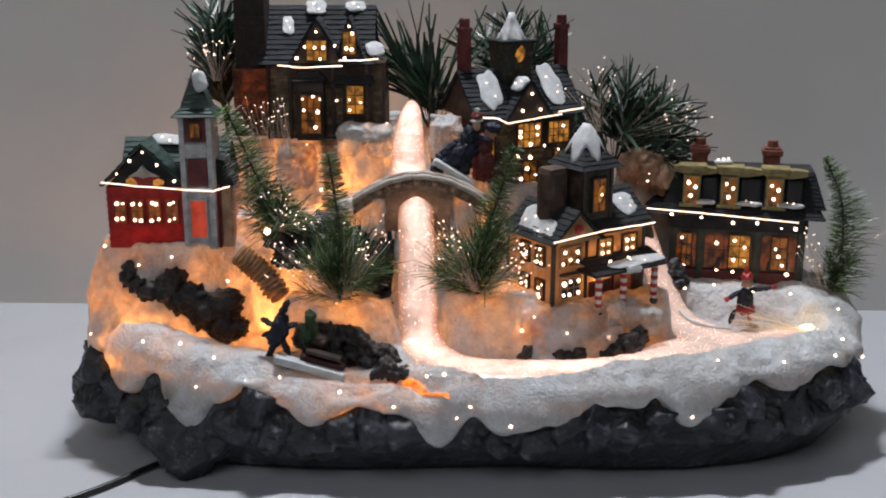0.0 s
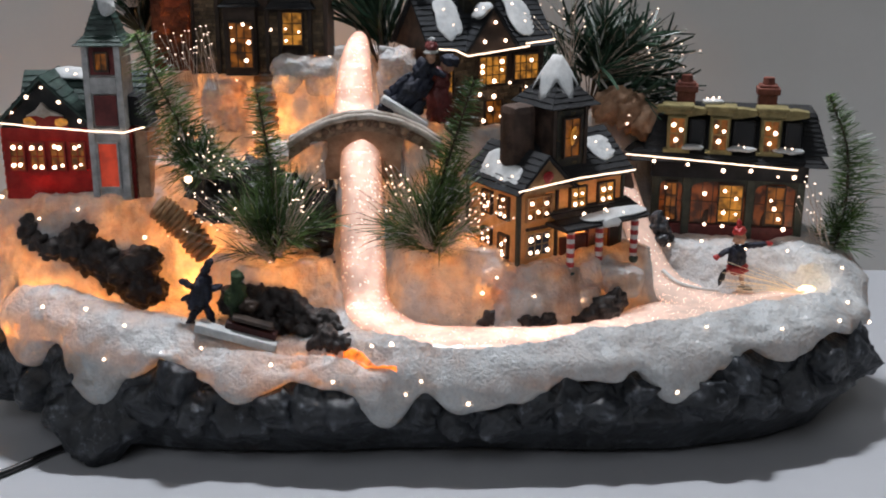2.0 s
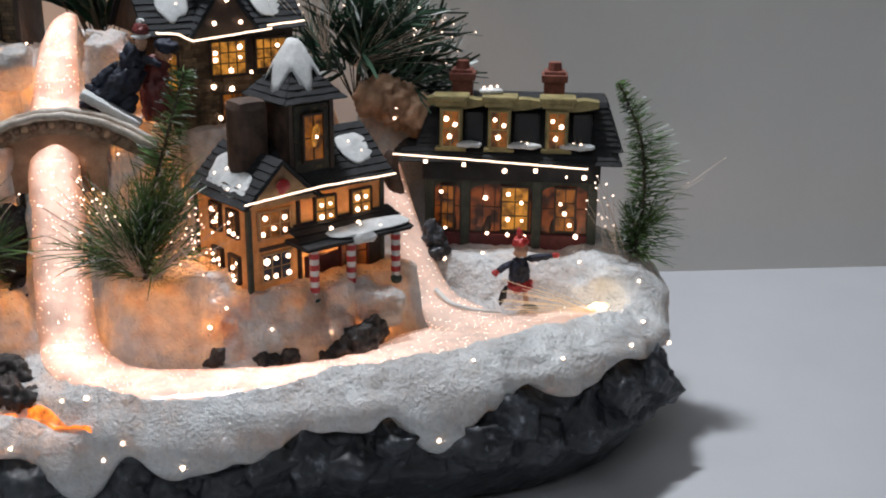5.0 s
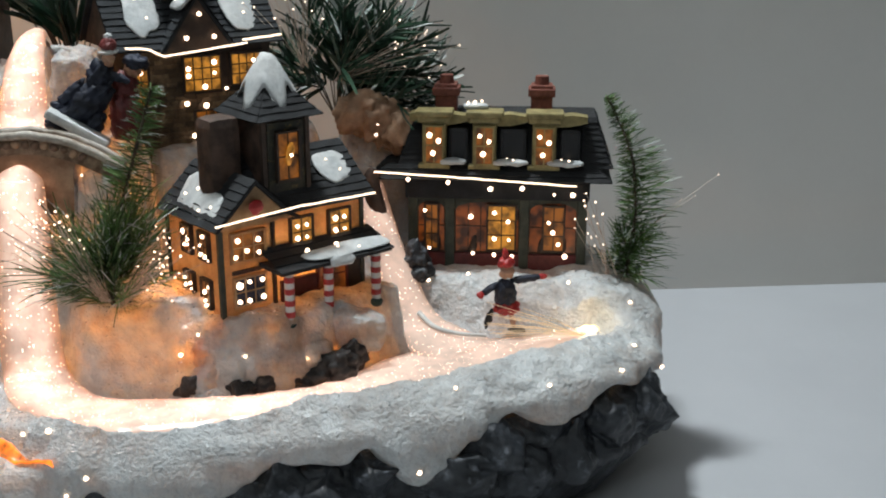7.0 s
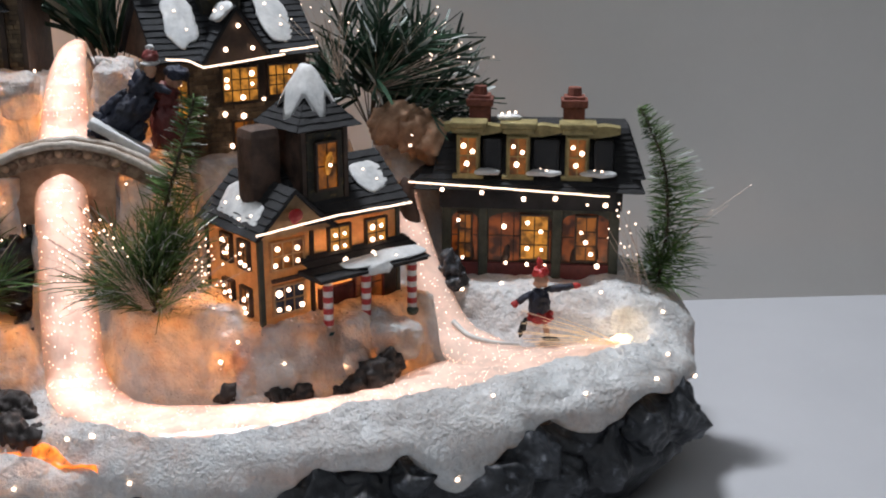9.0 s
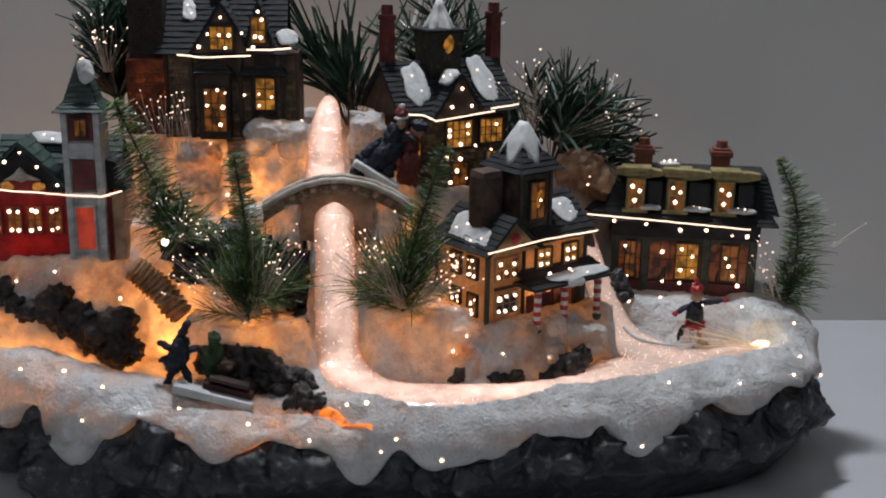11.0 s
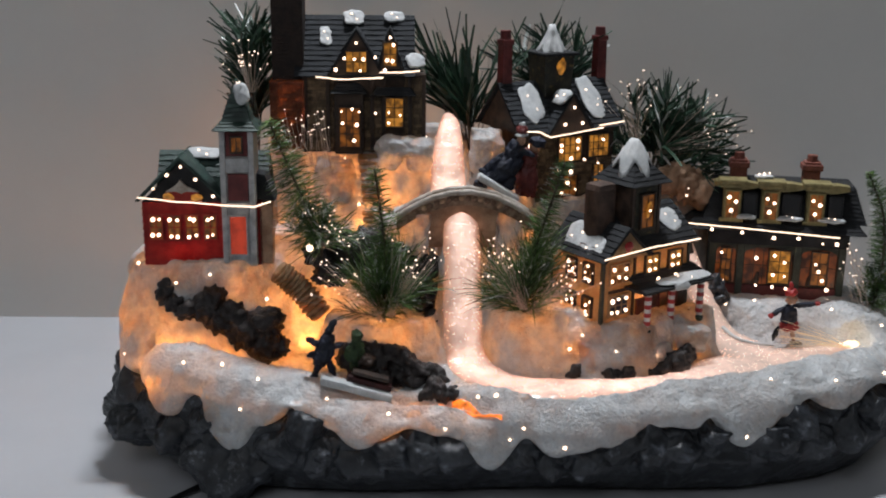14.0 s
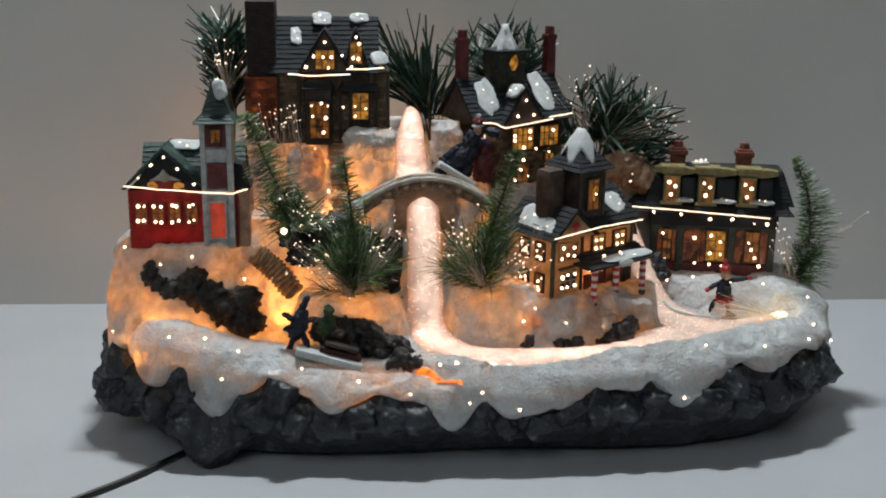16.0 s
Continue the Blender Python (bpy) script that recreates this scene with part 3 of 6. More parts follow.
STEPS = ((0.06, 0.22), (0.12, 0.40), (0.20, 0.56), (0.28, 0.68), (0.38, 0.80), (0.50, 0.90), (0.62, 0.97), (0.75, 1.0), (0.85, 0.97), (0.93, 0.88), (0.98, 0.72), (1.0, 0.50), (0.97, 0.0))
for f, out in STEPS:
    keep = 1 - smooth01(0.0, 0.4, f)
    for a, (x, y, z) in zip(ANG, top_ring):
        q = snow_rim(a)
        px, py = CX + math.cos(a) * q, CY + math.sin(a) * q
        x, y = px + (x - px) * keep, py + (y - py) * keep
        hang = drip(a, z)
        low = z - hang * f
        p = Vector((x, y, low))
        o = 0.0095 * out * (0.62 + 0.45 * smooth01(0.008, 0.026, hang)) + 0.0024 * noise.noise(p * 75) + 0.0010 * noise.noise(p * 170) + 0.0003 * noise.noise(p * 380)
        verts.append((x + math.cos(a) * o, y + math.sin(a) * o, low))
for i in range(N_ANG):
    faces.append((0, 1 + i, 1 + (i + 1) % N_ANG))
for j in range(N_RAD + len(STEPS) - 1):
    s0, s1 = 1 + j * N_ANG, 1 + (j + 1) * N_ANG
    for i in range(N_ANG):
        k = (i + 1) % N_ANG
        faces.append((s0 + i, s1 + i, s1 + k, s0 + k))
me = bpy.data.meshes.new("snow_field")
me.from_pydata([(x - CX, y - CY, z) for x, y, z in verts], [], faces)
me.materials.append(SNOW)
me.materials.append(WAX)
me.polygons.foreach_set("use_smooth", [True] * len(me.polygons))
# the hills are smooth and waxy, the ledge and the pond's banks are sugared


def waxy(p):
    """Thin waxy snow on the hills and in the notches of the hem; the rest is sugared."""
    x, y, z = p
    n = noise.noise(Vector(p) * 60)
    if z > 0.161 + 0.004 * n and -0.060 < x < 0.015:
        return 0
    if y > 0.583 + 0.004 * n and x < 0.128 and z > 0.058:
        return 1
    low = hem(x) if y < 0.590 and x < 0.012 else None
    if low is not None:
        return int(z < low + 0.0045 + 0.006 * n and low > 0.036 + 0.006 * n)
    return int(x < -0.175 and y < 0.66 and n > 0.05)


me.polygons.foreach_set("material_index", [waxy(verts[f[0]]) for f in faces])
SNOW_VERTS = np.array(verts)
ob = new("snow_field", me)
ob.parent = base
ob["label"] = "white sugared translucent snow glowing orange from inside"

# rock skirt with broken facets under the drips
verts, faces = [], []
LEVELS = 30
for j in range(LEVELS + 1):
    f = j / LEVELS
    for a in ANG:
        q = rim(a)
        x, y = CX + math.cos(a) * q, CY + math.sin(a) * q
        high = edge_height(x) - 0.011
        z = 0.004 + (high - 0.004) * f
        bulge = 0.0045 * math.sin(math.pi * min(1, f * 1.15)) - 0.013 * (1 - smooth01(0.002, 0.030, z))
        v = noise.voronoi(Vector((x * 52 + 0.35 * noise.noise(Vector((x * 90, y * 90, z * 90))), y * 52, z * 62)))[0]
        w = noise.voronoi(Vector((x * 150, y * 150, z * 150)))[0]
        lump = 0.019 * (min(0.40, v[1] - v[0]) - 0.15) + 0.006 * (min(0.4, w[1] - w[0]) - 0.15) + 0.004 * noise.noise(Vector((x * 55, y * 55, z * 60)))
        lump *= 0.12 + 0.88 * smooth01(0.018, 0.032, z)
        lump += 0.0010 * (0.3 - abs(noise.noise(Vector((x * 130, y * 130, z * 130))))) + 0.0003 * noise.noise(Vector((x * 380, y * 380, z * 380)))
        bulge += 0.006 * abs(math.cos(a)) ** 3 - 0.008 * smooth01(high - 0.010, high, z) ** 2
        o = min(bulge + lump, 0.0105 - 0.0065 * smooth01(0.35, 0.65, f))
        verts.append((x + math.cos(a) * o - CX, y + math.sin(a) * o - CY, z))
for j in range(LEVELS):
    for i in range(N_ANG):
        k = (i + 1) % N_ANG
        faces.append((j * N_ANG + i, j * N_ANG + k, (j + 1) * N_ANG + k, (j + 1) * N_ANG + i))
faces.append(tuple(range(N_ANG - 1, -1, -1)))
me = bpy.data.meshes.new("rock_skirt")
me.from_pydata(verts, [], faces)
me.materials.append(ROCK)
me.polygons.foreach_set("use_smooth", [True] * len(me.polygons))
ob = new("rock_skirt", me)
ob.parent = base
ob["label"] = "dark slate-grey moulded rock skirt"
for fx, fy in ((-0.12, 0.605), (0.17, 0.61), (-0.15, 0.71), (0.18, 0.71)):
    add("foot", tube(bmesh.new(), [(fx, fy, 0.0), (fx, fy, 0.0065)], 0.009, 16), BLACK)


def ribbon(keys, per=14, across=12, dome=0.0020):
    ps = glide([Vector(k) for k in keys], per)
    bm = bmesh.new()
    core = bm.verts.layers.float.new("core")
    rows = []
    for i, p in enumerate(ps):
        a, b = ps[max(0, i - 1)], ps[min(len(ps) - 1, i + 1)]
        d = Vector((b[0] - a[0], b[1] - a[1], 0))
        side = Vector((d.y, -d.x, 0)).normalized()
        up = Vector((b[0] - a[0], b[1] - a[1], b[2] - a[2])).cross(side) * -1
        up.normalize()
        row = []
        for k in range(across + 1):
            u = 2 * k / across - 1
            c = Vector(p[:3]) + side * (u * p[3]) + up * (dome * (1 - u * u) * (1 if up.z > 0.5 else 2.4) - 0.001 * (abs(u) > 0.99))
            v = bm.verts.new(c + Vector((0, 0, 0.0006 * noise.noise(c * 200))))
            # core drives the painted glow: high along the middle, zero at the rims
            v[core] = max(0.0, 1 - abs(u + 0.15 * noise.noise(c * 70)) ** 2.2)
            row.append(v)
        rows.append(row)
    for a, b in zip(rows, rows[1:]):
        for k in range(across):
            bm.faces.new((a[k], a[k + 1], b[k + 1], b[k]))
    return bm


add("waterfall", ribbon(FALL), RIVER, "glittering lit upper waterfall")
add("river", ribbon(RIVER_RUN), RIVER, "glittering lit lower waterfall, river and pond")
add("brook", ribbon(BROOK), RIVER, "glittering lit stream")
add("pond_lamp", blob(bmesh.new(), (0.2080, 0.6115, 0.0652), (0.0048, 0.0030, 0.0016), (-10, 0, 12), 4, 0.35, 320), HOTSPOT, "bright lamp spot at the pond's end")

# ---- houses ----
DOT_ME = {}


def dots(house, pts, r=0.0009, mat=DOT):
    """Fibre tips as small lights set in a wall."""
    if mat.name not in DOT_ME:
        b = bmesh.new()
        bmesh.ops.create_icosphere(b, subdivisions=1, radius=1.0)
        me = bpy.data.meshes.new("light_dot")
        b.to_mesh(me)
        b.free()
        me.materials.append(mat)
        me.polygons.foreach_set("use_smooth", [True] * len(me.polygons))
        DOT_ME[mat.name] = me
    for p in pts:
        o = new("light_dot", DOT_ME[mat.name])
        o.parent = house
        o.location = p
        k = 1 + 0.6 * noise.noise(Vector(p) * 900)
        o.scale = (r * k, r * 0.8, r * k)


def window(house, x0, x1, z0, z1, y, frame_mat, cols=2, rows=2, glass=PANE, axis="y", label="", arch=False):
    """A lit window with frame and glazing bars, its pane at depth y; axis 'x' turns it onto a left-hand side wall."""
    w = 0.0009

    def bx(b, a0, a1, d0, d1, c0, c1):
        return box(b, a0, a1, y + d0, y + d1, c0, c1) if axis == "y" else box(b, y + d0, y + d1, a0, a1, c0, c1)
    b = bmesh.new()
    for a in ((x0 - w, x0, z0 - w, z1 + w), (x1, x1 + w, z0 - w, z1 + w)):
        bx(b, a[0], a[1], -0.0012, 0.0006, a[2], a[3])
    for a in ((x0, x1, z0 - w, z0), (x0, x1, z1, z1 + w)):
        bx(b, a[0], a[1], -0.0011, 0.0006, a[2], a[3])
    fr = part("window_frame", b, frame_mat, house)
    b = bmesh.new()
    for i in range(1, cols):
        x = x0 + (x1 - x0) * i / cols
        bx(b, x - 0.00025, x + 0.00025, -0.0007, 0.0, z0, z1)
    for i in range(1, rows):
        z = z0 + (z1 - z0) * i / rows
        bx(b, x0, x1, -0.0008, -0.0001, z - 0.00025, z + 0.00025)
    if cols > 1 or rows > 1:
        part("glazing_bar", b, frame_mat, fr)
    else:
        b.free()
    b = bmesh.new()
    bx(b, x0, x1, -0.0004, 0.0005, z0, z1)
    part("pane", b, glass, fr, label or "amber lit pane")
    return fr


def bricks(house, x0, x1, z0, z1, y, bw=0.0046, bh=0.0019, seed=1):
    """Small proud stone blocks in running bond on a wall at depth y."""
    r = random.Random(seed)
    b = bmesh.new()
    for i in range(int((z1 - z0) / bh)):
        x = x0 - bw * (0.5 if i % 2 else 0.0)
        while x < x1:
            w = bw * r.uniform(0.75, 1.2)
            a, c = max(x0, x) + 0.00015, min(x1, x + w) - 0.00015
            if c - a > 0.0006:
                box(b, a, c, y - r.uniform(0.0003, 0.0008), y + 0.0004, z0 + i * bh + 0.00012, z0 + (i + 1) * bh - 0.00012)
            x += w
    return tagged(part("brickwork", b, BRICKWORK, house, "mottled brown stone blocks"), kind="stuff")


def strip(house, pts, r=0.00042):
    b = bmesh.new()
    ps = []
    for p, q in zip(pts, pts[1:]):
        for k in range(6):
            c = Vector(p).lerp(Vector(q), k / 6)
            ps.append(c + Vector((0, 0, 0.0003 * noise.noise(c * 400))))
    ps.append(Vector(pts[-1]))
    part("light_strip", tube(b, ps, r, 6), STRIP, house, "glowing white light strip along the eaves", smooth=True)


def snowpatch(house, c, s, rot=(0, 0, 0), seed=1.0):
    """A flat pat of painted snow with a soft, uneven outline."""
    b = blob(bmesh.new(), (0, 0, 0), (1, 1, 1), (0, 0, 0), 4)
    m = Euler([radians(a) for a in rot]).to_matrix()
    for v in b.verts:
        d = v.co.copy()
        k = (abs(d.x) ** 3 + abs(d.y) ** 3 + abs(d.z) ** 3) ** (-1 / 3)
        ang = math.atan2(d.y, d.x)
        wob = 1 + 0.22 * noise.noise(Vector((math.cos(ang) * 1.3 + seed, math.sin(ang) * 1.3, seed * 2))) + 0.05 * noise.noise(Vector((math.cos(ang) * 3.5, math.sin(ang) * 3.5, seed)))
        p = Vector((d.x * k * s[0] * wob, d.y * k * s[1] * wob, d.z * k * s[2] * 0.6))
        p += d * 0.0004 * noise.noise(p * 500 + Vector((seed, 0, 0)))
        v.co = m @ (p * 1.12 + Vector((0, 0, 0.0009))) + Vector(c)
    part("snow_patch", b, SNOWCAP, house, "pat of white painted snow", smooth=True)
    if max(s) > 0.0052:
        dots(house, [m @ Vector((s[0] * u, s[1] * v, s[2] * 0.7 + 0.0010)) + Vector(c) for u, v in ((0.2, -0.45), (-0.25, 0.4))], 0.00055, LOOSE)


def snowhood(house, c, r, h, seed=1.0, lobes=6, low=0.006):
    """A pointed hood of snow whose lobes run down the roof under it."""
    b = bmesh.new()
    rows, n = [], 40
    for j in range(9):
        f = j / 8
        row = []
        for i in range(n):
            a = 2 * math.pi * i / n
            lobe = 0.5 + 0.5 * math.cos(lobes * a + seed + 0.8 * math.sin(a + seed))
            q = r * (0.26 + 0.74 * f ** 0.8) * (0.72 + 0.38 * lobe * f)
            z = h * (1 - f ** 0.75) - low * lobe * f * f - 0.0012 * max(0, f - 0.85) / 0.15
            p = Vector((math.cos(a) * q, math.sin(a) * q, z))
            row.append(b.verts.new(p + Vector((0.0008, 0.0008, 0.0008)) * noise.noise(p * 330 + Vector((seed, 0, 0))) + Vector(c)))
        rows.append(row)
    b.faces.new(rows[0])
    b.faces.new(rows[-1][::-1])
    for a, d in zip(rows, rows[1:]):
        for i in range(n):
            b.faces.new((a[i], d[i], d[(i + 1) % n], a[(i + 1) % n]))
    bmesh.ops.recalc_face_normals(b, faces=b.faces[:])
    part("snow_hood", b, SNOWCAP, house, "hood of white painted snow", smooth=True)


def gable_roof(house, x0, x1, y0, y1, ze, zr, mat, n=8, over=0.003, th=0.0007, axis="x", name="roof", label="", ends=None):
    """Two shingled slabs; the ridge runs along axis. ends: a material that fills the gable triangles."""
    r = random.Random(int(abs(x0 + y1) * 9999))
    b = bmesh.new()
    ym, xm = (y0 + y1) / 2, (x0 + x1) / 2
    t = 0.0016
    if axis == "x":
        a, c, f, k = x0 - over, x1 + over, y0 - over, y1 + over
        low, mid, high, g0, g1 = f - ym, 0.0, k - ym, a, c
    else:
        a, c, f, k = x0 - over, x1 + over, y0 - over, y1
        low, mid, high, g0, g1 = a - xm, 0.0, c - xm, f, k
    prism(b, [(low, ze), (mid, zr), (high, ze), (high - t, ze), (mid, zr - t), (low + t, ze)], g0, g1)
    gb = prism(bmesh.new(), [(low + t * 1.2, ze - 0.0004), (mid, zr - t * 1.05), (high - t * 1.2, ze - 0.0004)], g0 + over * 0.7, g1 - over * 0.7 * (axis == "x")) if ends else None
    for q in (b, gb):
        if q:
            for v in q.verts:
                v.co = Vector((v.co.y, v.co.x + ym, v.co.z)) if axis == "x" else Vector((v.co.x + xm, v.co.y, v.co.z))
            bmesh.ops.recalc_face_normals(q, faces=q.faces[:])
    if gb:
        part("gable_end", gb, ends, house)
    roof = part(name, b, mat, house, label)
    if axis == "x":
        rows_of("shingle", roof, mat, (a, f, ze), (c, f, ze), (c, ym, zr), (a, ym, zr), n, th, 0.0002, r)
        rows_of("shingle", roof, mat, (c, k, ze), (a, k, ze), (a, ym, zr), (c, ym, zr), n, th, 0.0002, r)
    else:
        rows_of("shingle", roof, mat, (a, k, ze), (a, f, ze), (xm, f, zr), (xm, k, zr), n, th, 0.0002, r)
        rows_of("shingle", roof, mat, (c, f, ze), (c, k, ze), (xm, k, zr), (xm, f, zr), n, th, 0.0002, r)
    return roof


def hip(house, x0, x1, y0, y1, z0, z1, inset, mat, n=6, th=0.0006, name="roof", label=""):
    """A hipped or mansard roof: four shingled slopes up to a flat top."""
    r = random.Random(int(abs(x1 + y1) * 7777))
    b = bmesh.new()
    a = [(x0, y0, z0), (x1, y0, z0), (x1, y1, z0), (x0, y1, z0)]
    t = [(x0 + inset, y0 + inset, z1), (x1 - inset, y0 + inset, z1), (x1 - inset, y1 - inset, z1), (x0 + inset, y1 - inset, z1)]
    va, vt = [b.verts.new(p) for p in a], [b.verts.new(p) for p in t]
    b.faces.new(va[::-1])
    b.faces.new(vt)
    for i in range(4):
        j = (i + 1) % 4
        b.faces.new((va[i], va[j], vt[j], vt[i]))
    roof = part(name, b, mat, house, label)
    for i in range(4):
        j = (i + 1) % 4
        rows_of("shingle", roof, mat, a[i], a[j], t[j], t[i], n, th, 0.0002, r)
    return roof


def walls(house, x0, x1, y0, y1, z0, z1, mat, n=7, th=0.0004, name="wall", label=""):
    """A block of four walls, clad in courses."""
    b = bmesh.new()
    box(b, x0, x1, y0, y1, z0, z1)
    wall = part(name, b, mat, house, label)
    for p, q in (((x0, y0), (x1, y0)), ((x1, y0), (x1, y1)), ((x0, y1), (x0, y0))) if n else ():
        rows_of("clapboard", wall, mat, (*p, z0), (*q, z0), (*q, z1), (*p, z1), n, th)
    return wall


# church: red clapboard gable with a grey bell tower and green roofs
h = thing("church", pose(-0.1855, 0.612, 0.1165, 0, 0, 0), "red clapboard church with green roof and grey bell tower", "church")
walls(h, 0, 0.062, 0, 0.040, -0.004, 0.0305, RED, 9, 0.0008, label="barn-red clapboard walls")
b = bmesh.new()
prism(b, [(-0.001, 0.030), (0.043, 0.030), (0.021, 0.053)], 0.0005, 0.006)
part("gable", b, DARKROOF, h, "dark green front gable")
part("gable_panel", prism(bmesh.new(), [(0.010, 0.0305), (0.032, 0.0305), (0.029, 0.037), (0.013, 0.037)], -0.0006, 0.001), RED, h)
part("star", prism(bmesh.new(), [(0.0125, 0.0365), (0.0175, 0.0395), (0.0205, 0.0430), (0.0235, 0.0395), (0.0300, 0.0365), (0.0240, 0.0368), (0.0210, 0.0355), (0.0180, 0.0368)], -0.0016, 0.0006), PARAPET, h, "white moulded star over the windows")
for x in (0.0115, 0.0262):
    part("gable_light", blob(bmesh.new(), (x + 0.0025, -0.0008, 0.0335), (0.0030, 0.0008, 0.0024), (0, 0, 0), 2, 0.3, 300), PANE, h, "small amber lit pane under the star")
gable_roof(h, 0, 0.042, 0.0, 0.030, 0.0315, 0.0555, GREENROOF, 7, 0.003, axis="y", name="gable_roof")
gable_roof(h, 0.008, 0.064, 0.006, 0.040, 0.0315, 0.0545, GREENROOF, 9, 0.002, name="roof", label="mottled green shingled roof", ends=DARKROOF)
for k in range(4):
    x = 0.0035 + 0.0096 * k
    window(h, x, x + 0.0062, 0.0105, 0.0235, -0.0006, RED, 2, 2, DIMPANE)
rr = random.Random(21)
for k in range(4):
    x = 0.0035 + 0.0096 * k
    dots(h, [(x + dx + rr.uniform(-.0006, .0006), -0.0017, z + rr.uniform(-.0008, .0008)) for dx in (0.0015, 0.0047) for z in (0.0125, 0.0215)], 0.00105)
dots(h, [(0.006, -0.0004, 0.038), (0.0135, -0.0004, 0.0455), (0.021, -0.0004, 0.050), (0.0285, -0.0004, 0.043), (0.0375, -0.0004, 0.034)], 0.0009)
part("tower", boxm(0.0425, 0.0605, -0.004, 0.014, -0.004, 0.0705, bev=0.0005), GREYWOOD, h, "worn grey bell tower")
for x0, x1, z0, z1 in ((0.0425, 0.0455, -0.002, 0.0705), (0.0575, 0.0605, -0.002, 0.0705), (0.0455, 0.0575, 0.0285, 0.0315), (0.0455, 0.0575, 0.0480, 0.0555)):
    part("tower_trim", boxm(x0, x1, -0.0056, -0.0035, z0, z1, bev=0.0003), GREYWOOD, h)
window(h, 0.0465, 0.0552, 0.0030, 0.0240, -0.0042, GREYWOOD, 1, 1, DOORGLOW, label="glowing red door")
part("panel", boxm(0.0462, 0.0570, -0.0050, -0.0038, 0.0325, 0.0470), MAROON, h, "dark red recessed panel")
part("belfry_back", boxm(0.0457, 0.0573, -0.0046, -0.0036, 0.0565, 0.0695), MAROON, h)
window(h, 0.0490, 0.0540, 0.0590, 0.0665, -0.0052, BROWN, 2, 1, DIMPANE)
part("side_porch", boxm(0.0605, 0.0685, 0.001, 0.030, -0.004, 0.029), WARMROCK, h)
hip(h, 0.0395, 0.0635, -0.007, 0.017, 0.0700, 0.0750, 0.005, GREENROOF, 3, name="spire_skirt")
hip(h, 0.0440, 0.0590, -0.0025, 0.0125, 0.0745, 0.0960, 0.0070, GREENROOF, 9, name="spire", label="steep green shingled spire")
snowpatch(h, (0.0545, -0.0002, 0.0880), (0.0034, 0.0016, 0.0085), (-16, -14, 0), 3)
snowpatch(h, (0.030, 0.0205, 0.0528), (0.010, 0.0034, 0.0012), (38, 0, 0), 5)
part("buttress", prism(bmesh.new(), [(0.0605, 0.0315), (0.0700, 0.031), (0.0650, 0.045), (0.0605, 0.046)], 0.002, 0.02), DARKROOF, h)
strip(h, [(-0.0020, -0.0035, 0.0338), (0.020, -0.0038, 0.0318), (0.0425, -0.0062, 0.0305), (0.0600, -0.0070, 0.0298), (0.068, -0.0010, 0.0312)])

# manor: dark timber house on the highest terrace
h = thing("manor_house", pose(-0.1035, 0.662, 0.1690, 0, 0, 0), "dark brown timber manor with slate roof and lit dormers", "house")
walls(h, 0, 0.070, 0, 0.045, -0.004, 0.0395, STONE, 0, label="dark brown stone walls")
bricks(h, 0.003, 0.0180, -0.003, 0.0395, 0.0, seed=2)
bricks(h, 0.0350, 0.0470, -0.003, 0.0290, 0.0, seed=3)
bricks(h, 0.0580, 0.0695, -0.003, 0.0395, 0.0, seed=4)
gable_roof(h, 0, 0.060, 0.0, 0.045, 0.0395, 0.0715, SLATE, 12, 0.004, label="slate-grey shingled roof", ends=STONE)
walls(h, 0.044, 0.070, -0.002, 0.02, 0.0395, 0.0405, STONE, 0)
b = boxm(-0.0165, 0.0012, 0.000, 0.022, 0.0365, 0.082, bev=0.0008)
part("chimney", b, STACK, h, "tall dark brown chimney stack")
b = bmesh.new()
rr = random.Random(8)
for i in range(22):
    z0 = 0.037 + 0.00205 * i
    x = -0.0165 - (0.0022 if i % 2 else 0)
    while x < 0.0010:
        a, c = max(-0.0165, x), min(0.0012, x + 0.0044)
        if c - a > 0.0006:
            box(b, a + 0.00015, c - 0.00015, -rr.uniform(0.0002, 0.0008), 0.0004, z0 + 0.0001, z0 + 0.0019)
        x += 0.0044
tagged(part("stack_brickwork", b, STACK, h), kind="stuff")
part("chimney_brick", boxm(-0.0180, 0.0014, -0.0040, 0.020, -0.002, 0.037, bev=0.001), LITBRICK, h, "reddish brick lower stack")
b = bmesh.new()
for i in range(17):
    z0 = -0.001 + 0.0022 * i
    x = -0.0180 - (0.0024 if i % 2 else 0)
    while x < 0.0012:
        a, c = max(-0.0180, x), min(0.0014, x + 0.0048)
        if c - a > 0.0006 and rr.random() < 0.85:
            box(b, a + 0.0002, c - 0.0002, -0.0040 - rr.uniform(0.0003, 0.0012), -0.0036, z0 + 0.00015, z0 + 0.0020)
        x += 0.0048
tagged(part("stack_brickwork", b, LITBRICK, h), kind="stuff")
for x0, x1, zp, zb in ((0.0160, 0.0460, 0.0650, 0.0405), (0.0435, 0.0560, 0.0655, 0.0440)):
    xm = (x0 + x1) / 2
    part("dormer", prism(bmesh.new(), [(x0, zb), (x1, zb), (xm, zp)], -0.004, 0.024), BROWN, h)
    gable_roof(h, x0, x1, -0.004, 0.026, zb, zp + 0.001, SLATE, 8, 0.001, axis="y", name="dormer_roof")
window(h, 0.0255, 0.0365, 0.0425, 0.0535, -0.0048, BROWN, 3, 2)
window(h, 0.0465, 0.0532, 0.0460, 0.0585, -0.0048, BROWN, 2, 2)
